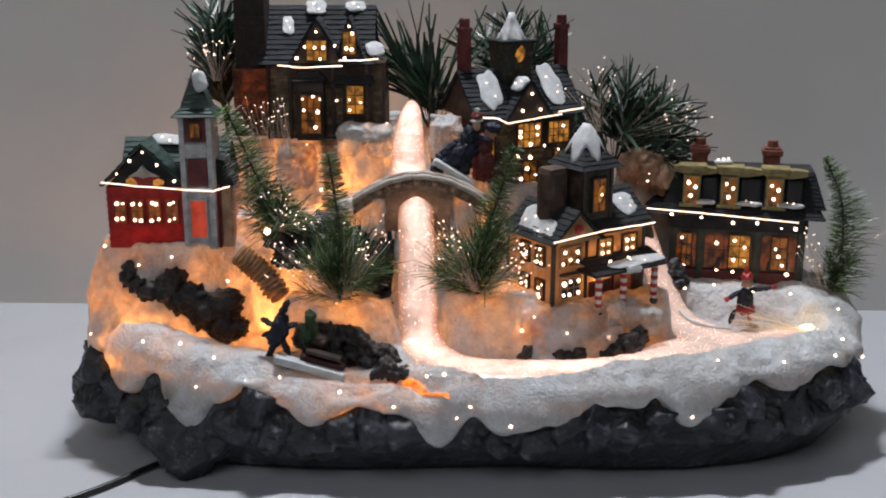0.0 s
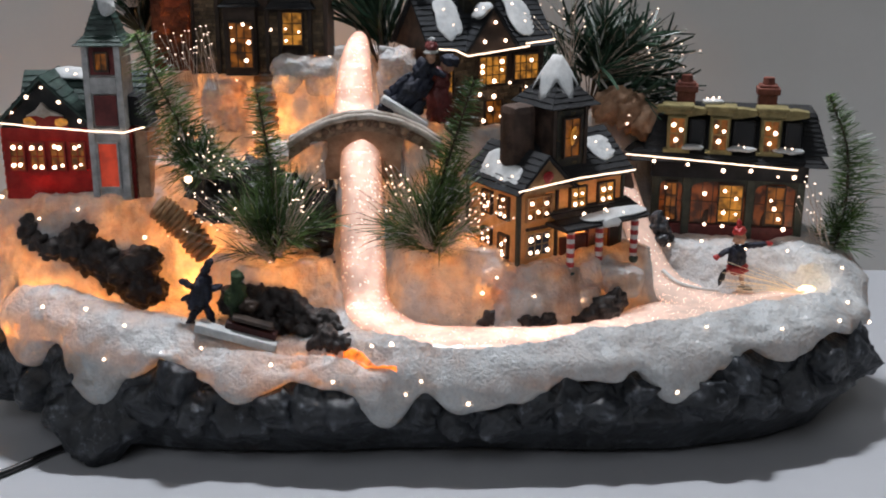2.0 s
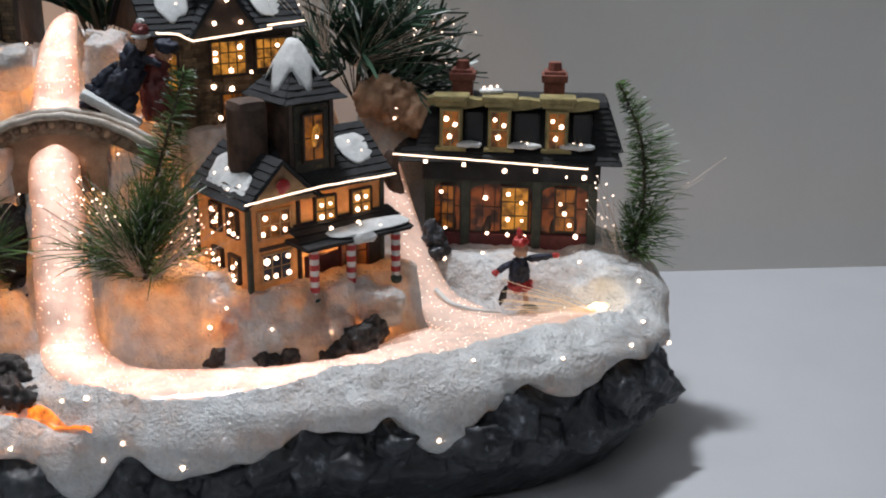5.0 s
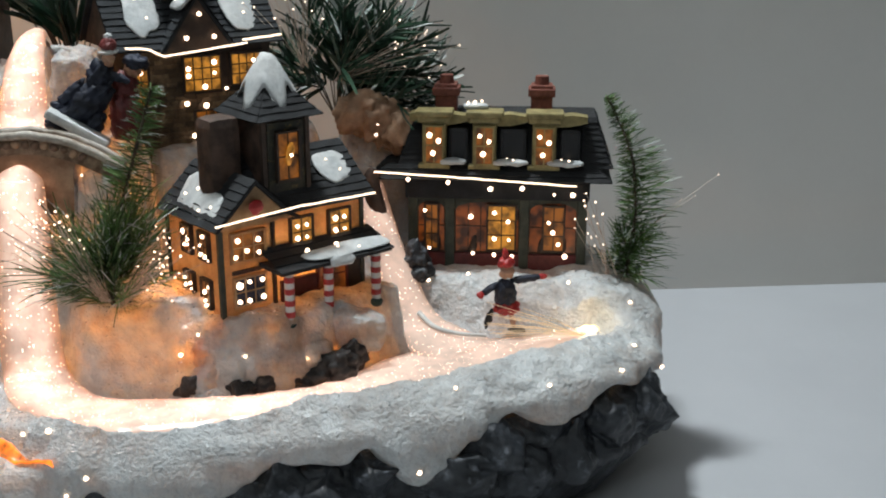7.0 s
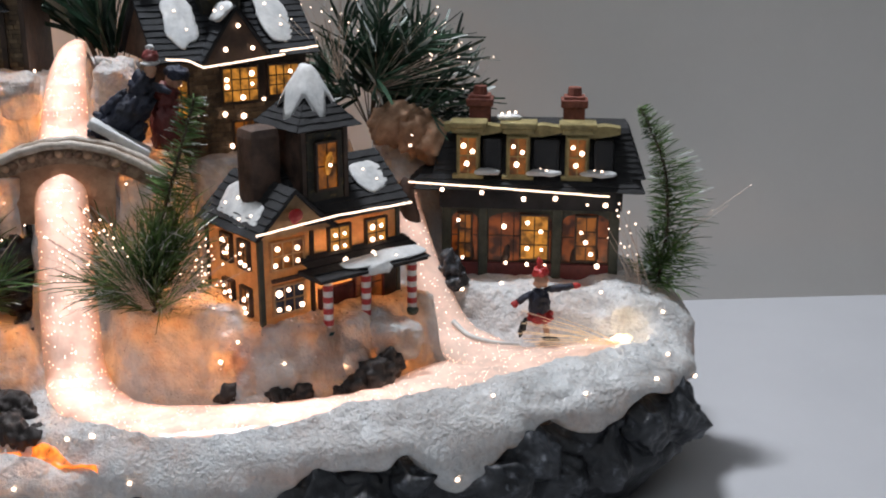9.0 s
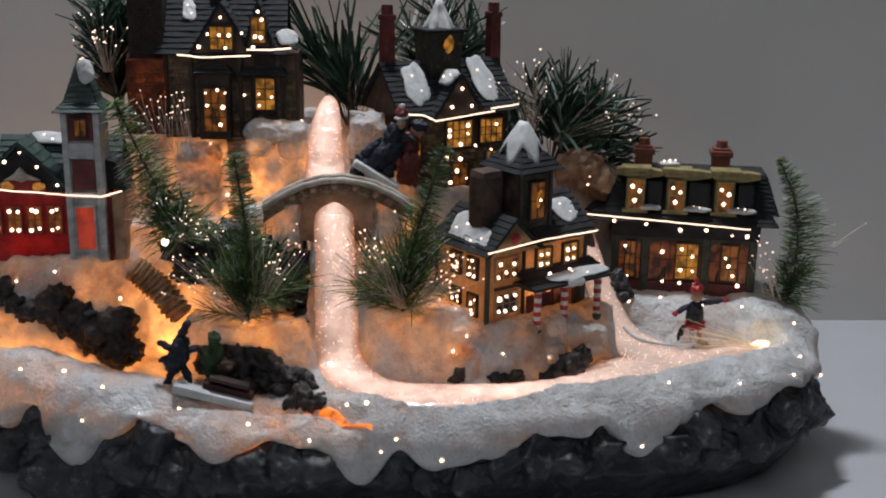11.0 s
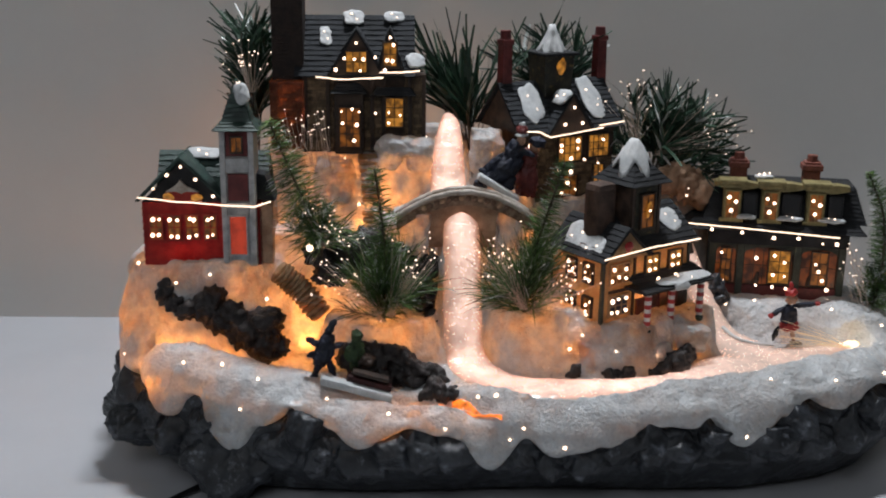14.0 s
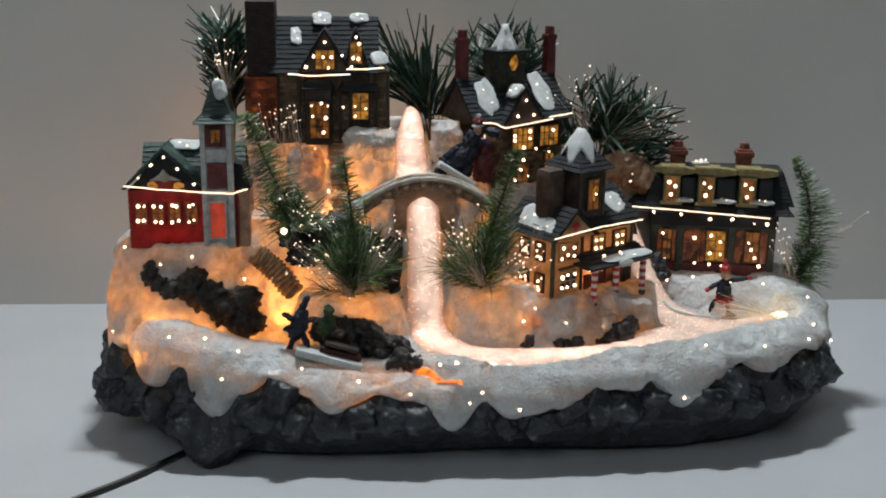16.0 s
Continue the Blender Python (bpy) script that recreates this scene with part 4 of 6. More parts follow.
dots(h, [(0.0195, -0.005, 0.0435), (0.0245, -0.0055, 0.0500), (0.0310, -0.0055, 0.0585), (0.0300, -0.0055, 0.0495), (0.0350, -0.0055, 0.0495), (0.0415, -0.005, 0.0505),
         (0.0330, -0.0055, 0.0430), (0.0500, -0.0055, 0.0615), (0.0482, -0.0055, 0.0490), (0.0512, -0.0055, 0.0485), (0.0518, -0.0055, 0.0575), (0.047, -0.005, 0.0435)], 0.0010)
part("porch", boxm(0.0185, 0.0345, -0.007, 0.002, -0.004, 0.031), BROWN, h, "dark timber entrance porch")
hip(h, 0.0165, 0.0365, -0.009, 0.004, 0.0305, 0.0355, 0.0045, SLATE, 3, name="porch_roof")
window(h, 0.0215, 0.0325, 0.0005, 0.0225, -0.0076, BROWN, 3, 3, DIMPANE)
dots(h, [(0.0225, -0.0085, 0.0205), (0.0285, -0.0085, 0.0220), (0.0325, -0.0085, 0.0205), (0.0230, -0.0085, 0.0140), (0.0310, -0.0085, 0.0130), (0.0295, -0.0085, 0.0040)], 0.0010)
window(h, 0.0475, 0.0570, 0.0110, 0.0270, -0.0008, BROWN, 2, 3)
dots(h, [(0.0420, -0.0015, 0.030), (0.0415, -0.0015, 0.0185), (0.0490, -0.0018, 0.0190), (0.0555, -0.0018, 0.0175), (0.0490, -0.0018, 0.0130)], 0.0008)
hip(h, 0.0395, 0.0640, -0.006, 0.003, 0.0290, 0.0335, 0.003, SLATE, 3, name="bay_roof")
for x in (0.0005, 0.0135, 0.0385, 0.0450, 0.0600, 0.0680):
    part("timber_post", boxm(x, x + 0.0022, -0.0022, 0.0, -0.004, 0.0395, bev=0.0003), BROWN, h)
strip(h, [(0.0085, -0.0055, 0.0395), (0.022, -0.0075, 0.0385), (0.0460, -0.0080, 0.0395)])
strip(h, [(0.0440, -0.0075, 0.0425), (0.0560, -0.0075, 0.0425), (0.0665, -0.0060, 0.0432)])
for c, s, sd in (((0.013, 0.013, 0.0600), (0.0030, 0.0058, 0.0014), 1), ((0.029, 0.0195, 0.0700), (0.0056, 0.0044, 0.0014), 2), ((0.052, 0.0205, 0.0705), (0.0054, 0.0032, 0.0014), 6), ((0.0640, 0.0025, 0.0475), (0.0050, 0.0042, 0.0014), 4)):
    snowpatch(h, c, s, (50, 0, 15), sd)

# hall with two tall maroon chimneys and a roof lantern
h = thing("town_hall", pose(0.0235, 0.655, 0.134, 0, 0, 26), "brown masonry hall with slate roof, lantern and two maroon chimneys", "house")
walls(h, 0, 0.062, 0, 0.040, -0.006, 0.0435, STONE, 0, label="dark brown masonry walls")
for x0, x1, z0, z1 in ((0.0005, 0.0275, -0.005, 0.043), (0.0275, 0.0500, -0.005, 0.0240), (0.0500, 0.0615, -0.005, 0.0255)):
    bricks(h, x0, x1, z0, z1, 0.0, seed=int(x0 * 9999))
gable_roof(h, -0.004, 0.063, -0.001, 0.041, 0.0435, 0.0700, SLATE, 11, 0.0035, label="slate-grey shingled roof", ends=STONE)
for x in (-0.0015, 0.0650):
    c = part("chimney", tube(bmesh.new(), [(x, 0.022, 0.050), (x, 0.022, 0.0935)], 0.0048, 4, 0.0042), MAROON, h, "tall tapering maroon chimney")
    part("chimney_cap", boxm(x - 0.0037, x + 0.0037, 0.0183, 0.0257, 0.0915, 0.0945), MAROON, c)
    part("chimney_pot", tube(bmesh.new(), [(x, 0.022, 0.0940), (x, 0.022, 0.0995)], 0.0033, 10, 0.0030), MAROON, c)
b = boxm(0.0175, 0.0385, 0.009, 0.028, 0.050, 0.0855, bev=0.0006)
for v in b.verts:
    k = 0.76 + 0.24 * smooth01(0.064, 0.080, v.co.z)
    v.co.x, v.co.y = 0.028 + (v.co.x - 0.028) * k, 0.0185 + (v.co.y - 0.0185) * k
part("lantern", b, LANTERN, h, "dark roof lantern with ochre upper sides")
part("lantern_window", blob(bmesh.new(), (0.0290, 0.0088, 0.0795), (0.0026, 0.0007, 0.0048), (0, 12, 0), 3, 0.45, 260), PANE, h, "small flame-shaped lit window")
part("lantern_eave", boxm(0.0160, 0.0400, 0.0065, 0.0305, 0.0850, 0.0870, bev=0.0007), DARKROOF, h)
snowhood(h, (0.0280, 0.0185, 0.0872), 0.0092, 0.0150, 1.0, 5, 0.0012)
snowpatch(h, (0.0085, 0.0085, 0.0585), (0.0062, 0.0110, 0.0013), (51, 0, 0), 8)
snowpatch(h, (0.0500, 0.0090, 0.0590), (0.0070, 0.0130, 0.0013), (51, 0, 12), 9)
snowpatch(h, (0.0240, -0.001, 0.0625), (0.0046, 0.0060, 0.0020), (0, -50, 0), 10)
part("gable", prism(bmesh.new(), [(0.0125, 0.0425), (0.0430, 0.0425), (0.0280, 0.0645)], -0.006, 0.012), BROWN, h, "dark front gable with three lights")
gable_roof(h, 0.0125, 0.0430, -0.006, 0.014, 0.0425, 0.0655, SLATE, 8, 0.001, axis="y", name="gable_roof")
dots(h, [(0.0280, -0.0075, 0.0575), (0.0220, -0.0075, 0.0480), (0.0340, -0.0075, 0.0480)], 0.0011)
strip(h, [(-0.003, -0.0055, 0.0455), (0.0060, -0.006, 0.0445), (0.0115, -0.0085, 0.0415), (0.0480, -0.0085, 0.0445)])
strip(h, [(0.0470, -0.0065, 0.0455), (0.0655, -0.0050, 0.0465)])
window(h, 0.0225, 0.0380, 0.0250, 0.0390, -0.0008, BROWN, 4, 3)
window(h, 0.0435, 0.0575, 0.0265, 0.0390, -0.0008, BROWN, 4, 3)
window(h, 0.0480, 0.0545, 0.0060, 0.0210, -0.0008, BROWN, 2, 3)
window(h, 0.0010, 0.0065, 0.0200, 0.0360, -0.0008, BROWN, 2, 3)
window(h, 0.0265, 0.0355, -0.0020, 0.0160, -0.0008, BROWN, 2, 3, DIMPANE)
dots(h, [(0.0240, -0.0018, 0.0345), (0.0240, -0.0018, 0.0315), (0.0355, -0.0018, 0.0365), (0.0355, -0.0018, 0.0320), (0.0310, -0.0018, 0.0265), (0.0225, -0.0018, 0.0200), (0.0310, -0.0018, 0.0185),
         (0.0290, -0.0018, 0.0120), (0.0250, -0.0018, 0.0060), (0.0350, -0.0018, 0.0075), (0.0340, -0.0018, 0.0010), (0.0405, -0.0018, 0.0250), (0.0505, -0.0018, 0.0220), (0.0525, -0.0018, 0.0160),
         (0.0535, -0.0018, 0.0360), (0.0015, -0.0015, 0.0360), (0.0035, -0.0018, 0.0345)], 0.0011)

# shop on the corner: ochre walls, two storeys, porch with striped posts
h = thing("corner_shop", pose(0.0600, 0.592, 0.0855, 0, 0, 33), "ochre plaster corner shop with charcoal roof and striped porch posts", "shop")
walls(h, 0, 0.066, 0, 0.042, -0.006, 0.0365, TAN, 0, label="ochre plaster walls")
for x0, y0 in ((-0.0008, -0.0008), (0.0642, -0.0008), (-0.0008, 0.0400)):
    part("corner_post", boxm(x0, x0 + 0.0020, y0, y0 + 0.0020, -0.006, 0.0365, bev=0.0002), OLIVE, h)
part("lintel", boxm(0.0045, 0.0190, -0.0012, 0.0004, 0.0152, 0.0166, bev=0.0002), BROWN, h, "dark lintel over the lower window")
part("recess_post", boxm(0.0222, 0.0238, -0.0010, 0.0006, -0.006, 0.0365, bev=0.0002), BROWN, h)
r = random.Random(4)
gable_roof(h, 0.022, 0.066, -0.001, 0.042, 0.0365, 0.0560, DARKROOF, 8, 0.0035, label="charcoal shingled roof", ends=TAN)
gable_roof(h, -0.001, 0.0285, -0.002, 0.041, 0.0345, 0.0520, DARKROOF, 7, 0.0035, axis="y", name="wing_roof", label="charcoal shingled wing roof", ends=TAN)
part("wreath", blob(bmesh.new(), (0.0140, -0.0046, 0.0415), (0.0032, 0.0010, 0.0030), (0, 0, 0), 2, 0.4, 300), REDTRIM, h, "red painted wreath")
part("chimney", boxm(0.0040, 0.0180, 0.010, 0.023, 0.040, 0.0735, bev=0.0040), CHIMNEYBROWN, h, "broad brown chimney block")
part("turret", boxm(0.0225, 0.0430, 0.004, 0.026, 0.040, 0.0725), CHIMNEYBROWN, h, "brown roof turret")
part("turret_front", boxm(0.0245, 0.0412, 0.0032, 0.0046, 0.0425, 0.0705), LANTERN, h, "dark ochre turret front")
window(h, 0.0285, 0.0375, 0.0480, 0.0660, 0.0026, BROWN, 2, 2, DIMPANE)
part("flame_light", blob(bmesh.new(), (0.0335, 0.0012, 0.0580), (0.0019, 0.0006, 0.0042), (0, 8, 0), 3, 0.4, 260), PANE, h, "flame-shaped lit window pane")
for x in (0.0220, 0.0415):
    part("turret_post", boxm(x, x + 0.002, 0.0028, 0.0048, 0.040, 0.0725, bev=0.0002), BROWN, h)
hip(h, 0.0180, 0.0475, -0.001, 0.031, 0.0720, 0.0860, 0.0125, DARKROOF, 6, name="turret_roof")
snowhood(h, (0.0328, 0.0150, 0.0855), 0.0125, 0.0095, 2.0, 5, 0.0110)
snowpatch(h, (0.0045, 0.025, 0.0425), (0.0080, 0.0072, 0.0013), (0, -50, 0), 13)
snowpatch(h, (0.0015, 0.010, 0.0390), (0.0066, 0.0072, 0.0013), (0, -50, 0), 14)
snowpatch(h, (0.0580, 0.010, 0.0475), (0.0075, 0.0070, 0.0013), (40, 0, 10), 15)
strip(h, [(-0.0040, -0.0052, 0.0370), (0.0050, -0.0056, 0.0375), (0.0330, -0.0056, 0.0388), (0.0690, -0.0050, 0.0378)])
for x in (0.0310, 0.0490):
    window(h, x, x + 0.0092, 0.0215, 0.0325, -0.0008, BROWN, 2, 2)
window(h, 0.0048, 0.0185, 0.0205, 0.0310, -0.0006, TAN, 3, 2, DIMPANE)
window(h, 0.0052, 0.0181, 0.0025, 0.0132, -0.0006, TAN, 3, 2, DARKPANE, label="dark blue-black pane")
window(h, 0.0430, 0.0560, -0.002, 0.0140, -0.0008, MAROON, 2, 2, SHOPPANE)
for y in (0.0070, 0.0205):
    for z in (0.0205, 0.0015):
        window(h, y, y + 0.0062, z, z + 0.0100, -0.0008, BROWN, 2, 2, DIMPANE, axis="x")
rr = random.Random(12)
dots(h, [(x + rr.uniform(-.0007, .0007), -0.0016, z + rr.uniform(-.0006, .0006)) for x in (0.0066, 0.0115, 0.0168) for z in (0.0042, 0.0112)], 0.00115)
dots(h, [(x + rr.uniform(-.0007, .0007), -0.0016, z + rr.uniform(-.0008, .0008)) for x, z in ((0.0062, 0.0225), (0.0112, 0.0235), (0.0165, 0.0222), (0.0075, 0.0285), (0.0160, 0.0280))], 0.0010)
dots(h, [(x, -0.0018, z) for x in (0.0335, 0.0378, 0.0515, 0.0558) for z in (0.0245, 0.0295)], 0.0010)
dots(h, [(-0.0018, y + rr.uniform(-.0015, .0015), z + rr.uniform(-.0022, .0022)) for y in (0.0085, 0.0115, 0.0222, 0.0252) for z in (0.0040, 0.0080, 0.0235, 0.0275)], 0.0008)
dots(h, [(0.0290, -0.0018, 0.0110), (0.0480, -0.0018, 0.0120), (0.0465, -0.0090, 0.0215), (0.0330, -0.0090, 0.0215)], 0.0009)
dots(h, [(0.0335, 0.0008, 0.0575)], 0.0012)
# porch
b = bmesh.new()
box(b, 0.0165, 0.0685, -0.0165, 0.001, 0.0162, 0.0178)
courses(b, (0.0160, -0.0170, 0.0172), (0.0690, -0.0170, 0.0172), (0.0690, 0.001, 0.0232), (0.0160, 0.001, 0.0232), 4, 0.0007, 0.0002, r)
part("porch_roof", b, DARKROOF, h, "charcoal shingled porch roof")
snowpatch(h, (0.0500, -0.0125, 0.0194), (0.0180, 0.0036, 0.0009), (18, 0, 0), 16)
snowpatch(h, (0.0440, -0.0160, 0.0172), (0.0050, 0.0022, 0.0012), (70, 0, 0), 26)
for x in (0.0210, 0.0390, 0.0620):
    p = part("porch_post", tube(bmesh.new(), [(x, -0.0140, -0.004), (x, -0.0140, 0.0165)], 0.0019, 10), WHITE, h, "white post with red bands")
    for z in (-0.0015, 0.0032, 0.0079, 0.0126):
        part("red_band", tube(bmesh.new(), [(x, -0.0140, z), (x, -0.0140, z + 0.0023)], 0.00205, 10), REDTRIM, p)
    part("post_foot", blob(bmesh.new(), (x, -0.0140, -0.0050), (0.0030, 0.0030, 0.0022), (0, 0, 0), 2, 0.3, 300), GREENROOF, p)
# dark panels bring the porch's shade to this wall; the maroon is real
part("porch_panel", boxm(0.0255, 0.0420, -0.0016, 0.0004, -0.0055, 0.0085, bev=0.0003), MAROON, h, "dark red panel under the porch")
part("porch_shade_panel", boxm(0.0570, 0.0632, -0.0016, 0.0004, -0.0055, 0.0140, bev=0.0003), BROWN, h, "dark brown panel for the shade under the porch")

# row of shopfronts with mansard roof
h = thing("mansard_row", pose(0.1275, 0.671, 0.0780, 0, 0, -11.5), "dark olive shopfront row with black mansard roof and mustard dormers", "house")
walls(h, 0.0115, 0.090, 0, 0.036, -0.005, 0.0410, OLIVE, 0, label="dark olive shopfront walls")
hip(h, -0.005, 0.100, -0.006, 0.042, 0.0405, 0.0460, 0.006, DARKROOF, 3, name="eave_roof")
hip(h, 0.006, 0.1005, 0.001, 0.038, 0.0455, 0.0670, 0.0075, DARKROOF, 9, name="mansard", label="black shingled mansard roof")
up = [(0.0115 + 0.0775 * k / 40, 0.0688 + 0.0004 * math.sin(k * 0.9)) for k in range(41)]
down = [(x, 0.0660 - 0.0022 * abs(math.sin((x - 0.0115) * 120.0))) for x, z in up]
part("cornice", prism(bmesh.new(), up + down[::-1], 0.000, 0.007), YELLOW, h, "mustard yellow roof cornice")
for i, x in enumerate((0.0165, 0.0385, 0.0645)):
    d = part("dormer", boxm(x + 0.0008, x + 0.0112, -0.0015, 0.012, 0.0455, 0.0675), YELLOW, h, "mustard yellow dormer")
    part("dormer_cap", boxm(x - 0.0022, x + 0.0142, -0.0036, 0.008, 0.0680, 0.0705, bev=0.0008), YELLOW, d)
    part("dormer_moulding", boxm(x - 0.0010, x + 0.0130, -0.0026, 0.008, 0.0655, 0.0682, bev=0.0007), YELLOW, d)
    part("dormer_sill", boxm(x - 0.0010, x + 0.0130, -0.0028, 0.006, 0.0450, 0.0468, bev=0.0005), YELLOW, d)
    window(h, x + 0.0025, x + 0.0095, 0.0475, 0.0635, -0.0021, YELLOW, 2, 2, DIMPANE)
    dots(h, [(x + 0.0040, -0.003, 0.0600), (x + 0.0080, -0.003, 0.0575), (x + 0.0055, -0.003, 0.0520)], 0.0011)
for x0, x1 in ((0.0285, 0.0375), (0.0510, 0.0630), (0.0775, 0.0865)):
    part("roof_lattice", boxm(x0, x1, -0.0002, 0.004, 0.0470, 0.0630, bev=0.0018), BLACK, h, "black latticed roof panel")
for i, (x, s) in enumerate(((0.0310, 0.0050), (0.0560, 0.0062), (0.0800, 0.0072), (0.0400, 0.0050))):
    snowpatch(h, (x, -0.0025 if i < 3 else 0.006, 0.0475 if i < 3 else 0.0705), (s, 0.0028, 0.0019), (0, 0, 0), 20 + i)
for x in (0.0265, 0.0690):
    c = part("chimney", boxm(x - 0.0048, x + 0.0048, 0.014, 0.0235, 0.066, 0.0795, bev=0.0005), BRICK, h, "terracotta brick chimney")
    part("chimney_cap", boxm(x - 0.0060, x + 0.0060, 0.0128, 0.0247, 0.0745, 0.0780, bev=0.0005), BRICK, c)
    part("chimney_pot", tube(bmesh.new(), [(x, 0.0187, 0.0790), (x, 0.0187, 0.0832)], 0.0034, 10, 0.0030), BRICK, c)
strip(h, [(-0.0035, -0.0068, 0.0440), (0.030, -0.0072, 0.0425), (0.060, -0.0070, 0.0408), (0.0850, -0.0068, 0.0394)])
for x in (0.0110, 0.0275, 0.0605, 0.0860):
    part("pilaster", boxm(x, x + 0.0042, -0.0040, 0.0, -0.005, 0.0360, bev=0.0004), OLIVE, h)
trunk = [(-0.0030, -0.0030, 0.0440), (-0.0050, -0.0050, 0.0380), (-0.0010, -0.0070, 0.0220), (0.0030, -0.0080, 0.0080), (0.0090, -0.0090, -0.0060)]
part("corner_pillar", tube(bmesh.new(), [p[:3] for p in glide([Vector(p) for p in trunk], 6)], 0.0034, 10, 0.0052), CHIMNEYBROWN, h, "dark brown curved corner pillar", smooth=True)
part("fascia", boxm(0.0100, 0.091, -0.0045, -0.0005, 0.0320, 0.0405, bev=0.0004), DARKROOF, h, "dark shop fascia")
part("plinth", boxm(0.0115, 0.090, -0.0034, 0.0, -0.005, 0.0065, bev=0.0004), MAROON, h, "dark red plinth")
for x0, x1, c in ((0.0155, 0.0270, 3), (0.0322, 0.0600, 5), (0.0652, 0.0855, 3)):
    window(h, x0, x1, 0.0070, 0.0305, -0.0008, BROWN, c, 2, SHOPPANE)
for x0, x1, glass in ((0.0468, 0.0585, PANE), (0.0715, 0.0800, DIMPANE), (0.0190, 0.0240, DIMPANE)):
    window(h, x0, x1, 0.0085, 0.0285, -0.0022, BROWN, 2, 3, glass)
for x0, x1 in ((0.0155, 0.0270), (0.0322, 0.0600), (0.0652, 0.0855)):
    xm, hw = (x0 + x1) / 2, (x1 - x0) / 2
    arc = [(xm + hw * math.cos(math.pi * k / 12), 0.0265 + 0.0038 * math.sin(math.pi * k / 12)) for k in range(13)]
    part("arch_head", prism(bmesh.new(), [(x1 + 0.001, 0.0265), (x1 + 0.001, 0.0325), (x0 - 0.001, 0.0325), (x0 - 0.001, 0.0265)] + arc[::-1], -0.0026, -0.0010), OLIVE, h, "olive arched window head")
    for k in (0.28, 0.72):
        x = x0 + (x1 - x0) * k
        part("display", blob(bmesh.new(), (x, -0.0014, 0.0095), (0.0019, 0.0008, 0.0050), (0, 8, 0), 2, 0.4, 260, seed=x * 900), BROWN, h, "dark shape in the shop window")
dots(h, [(x, y - 0.0014, z) for x, y, z in ((0.0185, -0.0018, 0.0260), (0.0205, -0.0018, 0.0085), (0.0390, -0.0018, 0.0235), (0.0400, -0.0018, 0.0065), (0.0495, -0.0018, 0.0255), (0.0555, -0.0018, 0.0215), (0.0495, -0.0018, 0.0135), (0.0560, -0.0018, 0.0130),
         (0.0495, -0.0018, 0.0060), (0.0575, -0.0018, 0.0055), (0.0735, -0.0018, 0.0215), (0.0755, -0.0018, 0.0170), (0.0780, -0.0018, 0.0115), (0.0810, -0.0018, 0.0060))], 0.0011)
dots(h, [(0.0400, 0.0030, 0.0738), (0.0430, 0.0032, 0.0742), (0.0370, 0.0030, 0.0735), (-0.0040, 0.0050, 0.0580), (-0.0030, 0.0045, 0.0630)], 0.0007, LOOSE)
dots(h, [(0.0115, -0.0072, 0.0410), (0.0290, -0.0072, 0.0400), (0.0475, -0.0072, 0.0375), (0.0615, -0.0072, 0.0380), (0.0755, -0.0072, 0.0355), (0.0835, -0.0072, 0.0355)], 0.0010)

# a bulb inside each thin-walled house, and one added over the pond's bright end
for bx, by, bz, be, tone in ((-0.165, 0.630, 0.124, 0.260, AMBER), (0.080, 0.625, 0.098, 0.050, (1.0, 0.50, 0.22)), (-0.1115, 0.670, 0.187, 0.018, AMBER), (0.2070, 0.611, 0.0700, 0.006, (1.0, 0.75, 0.5))):
    lamp("house_and_pond_light", "POINT", pose(bx, by, bz), be, tone, 0.004)

# ---- trees and bushes ----


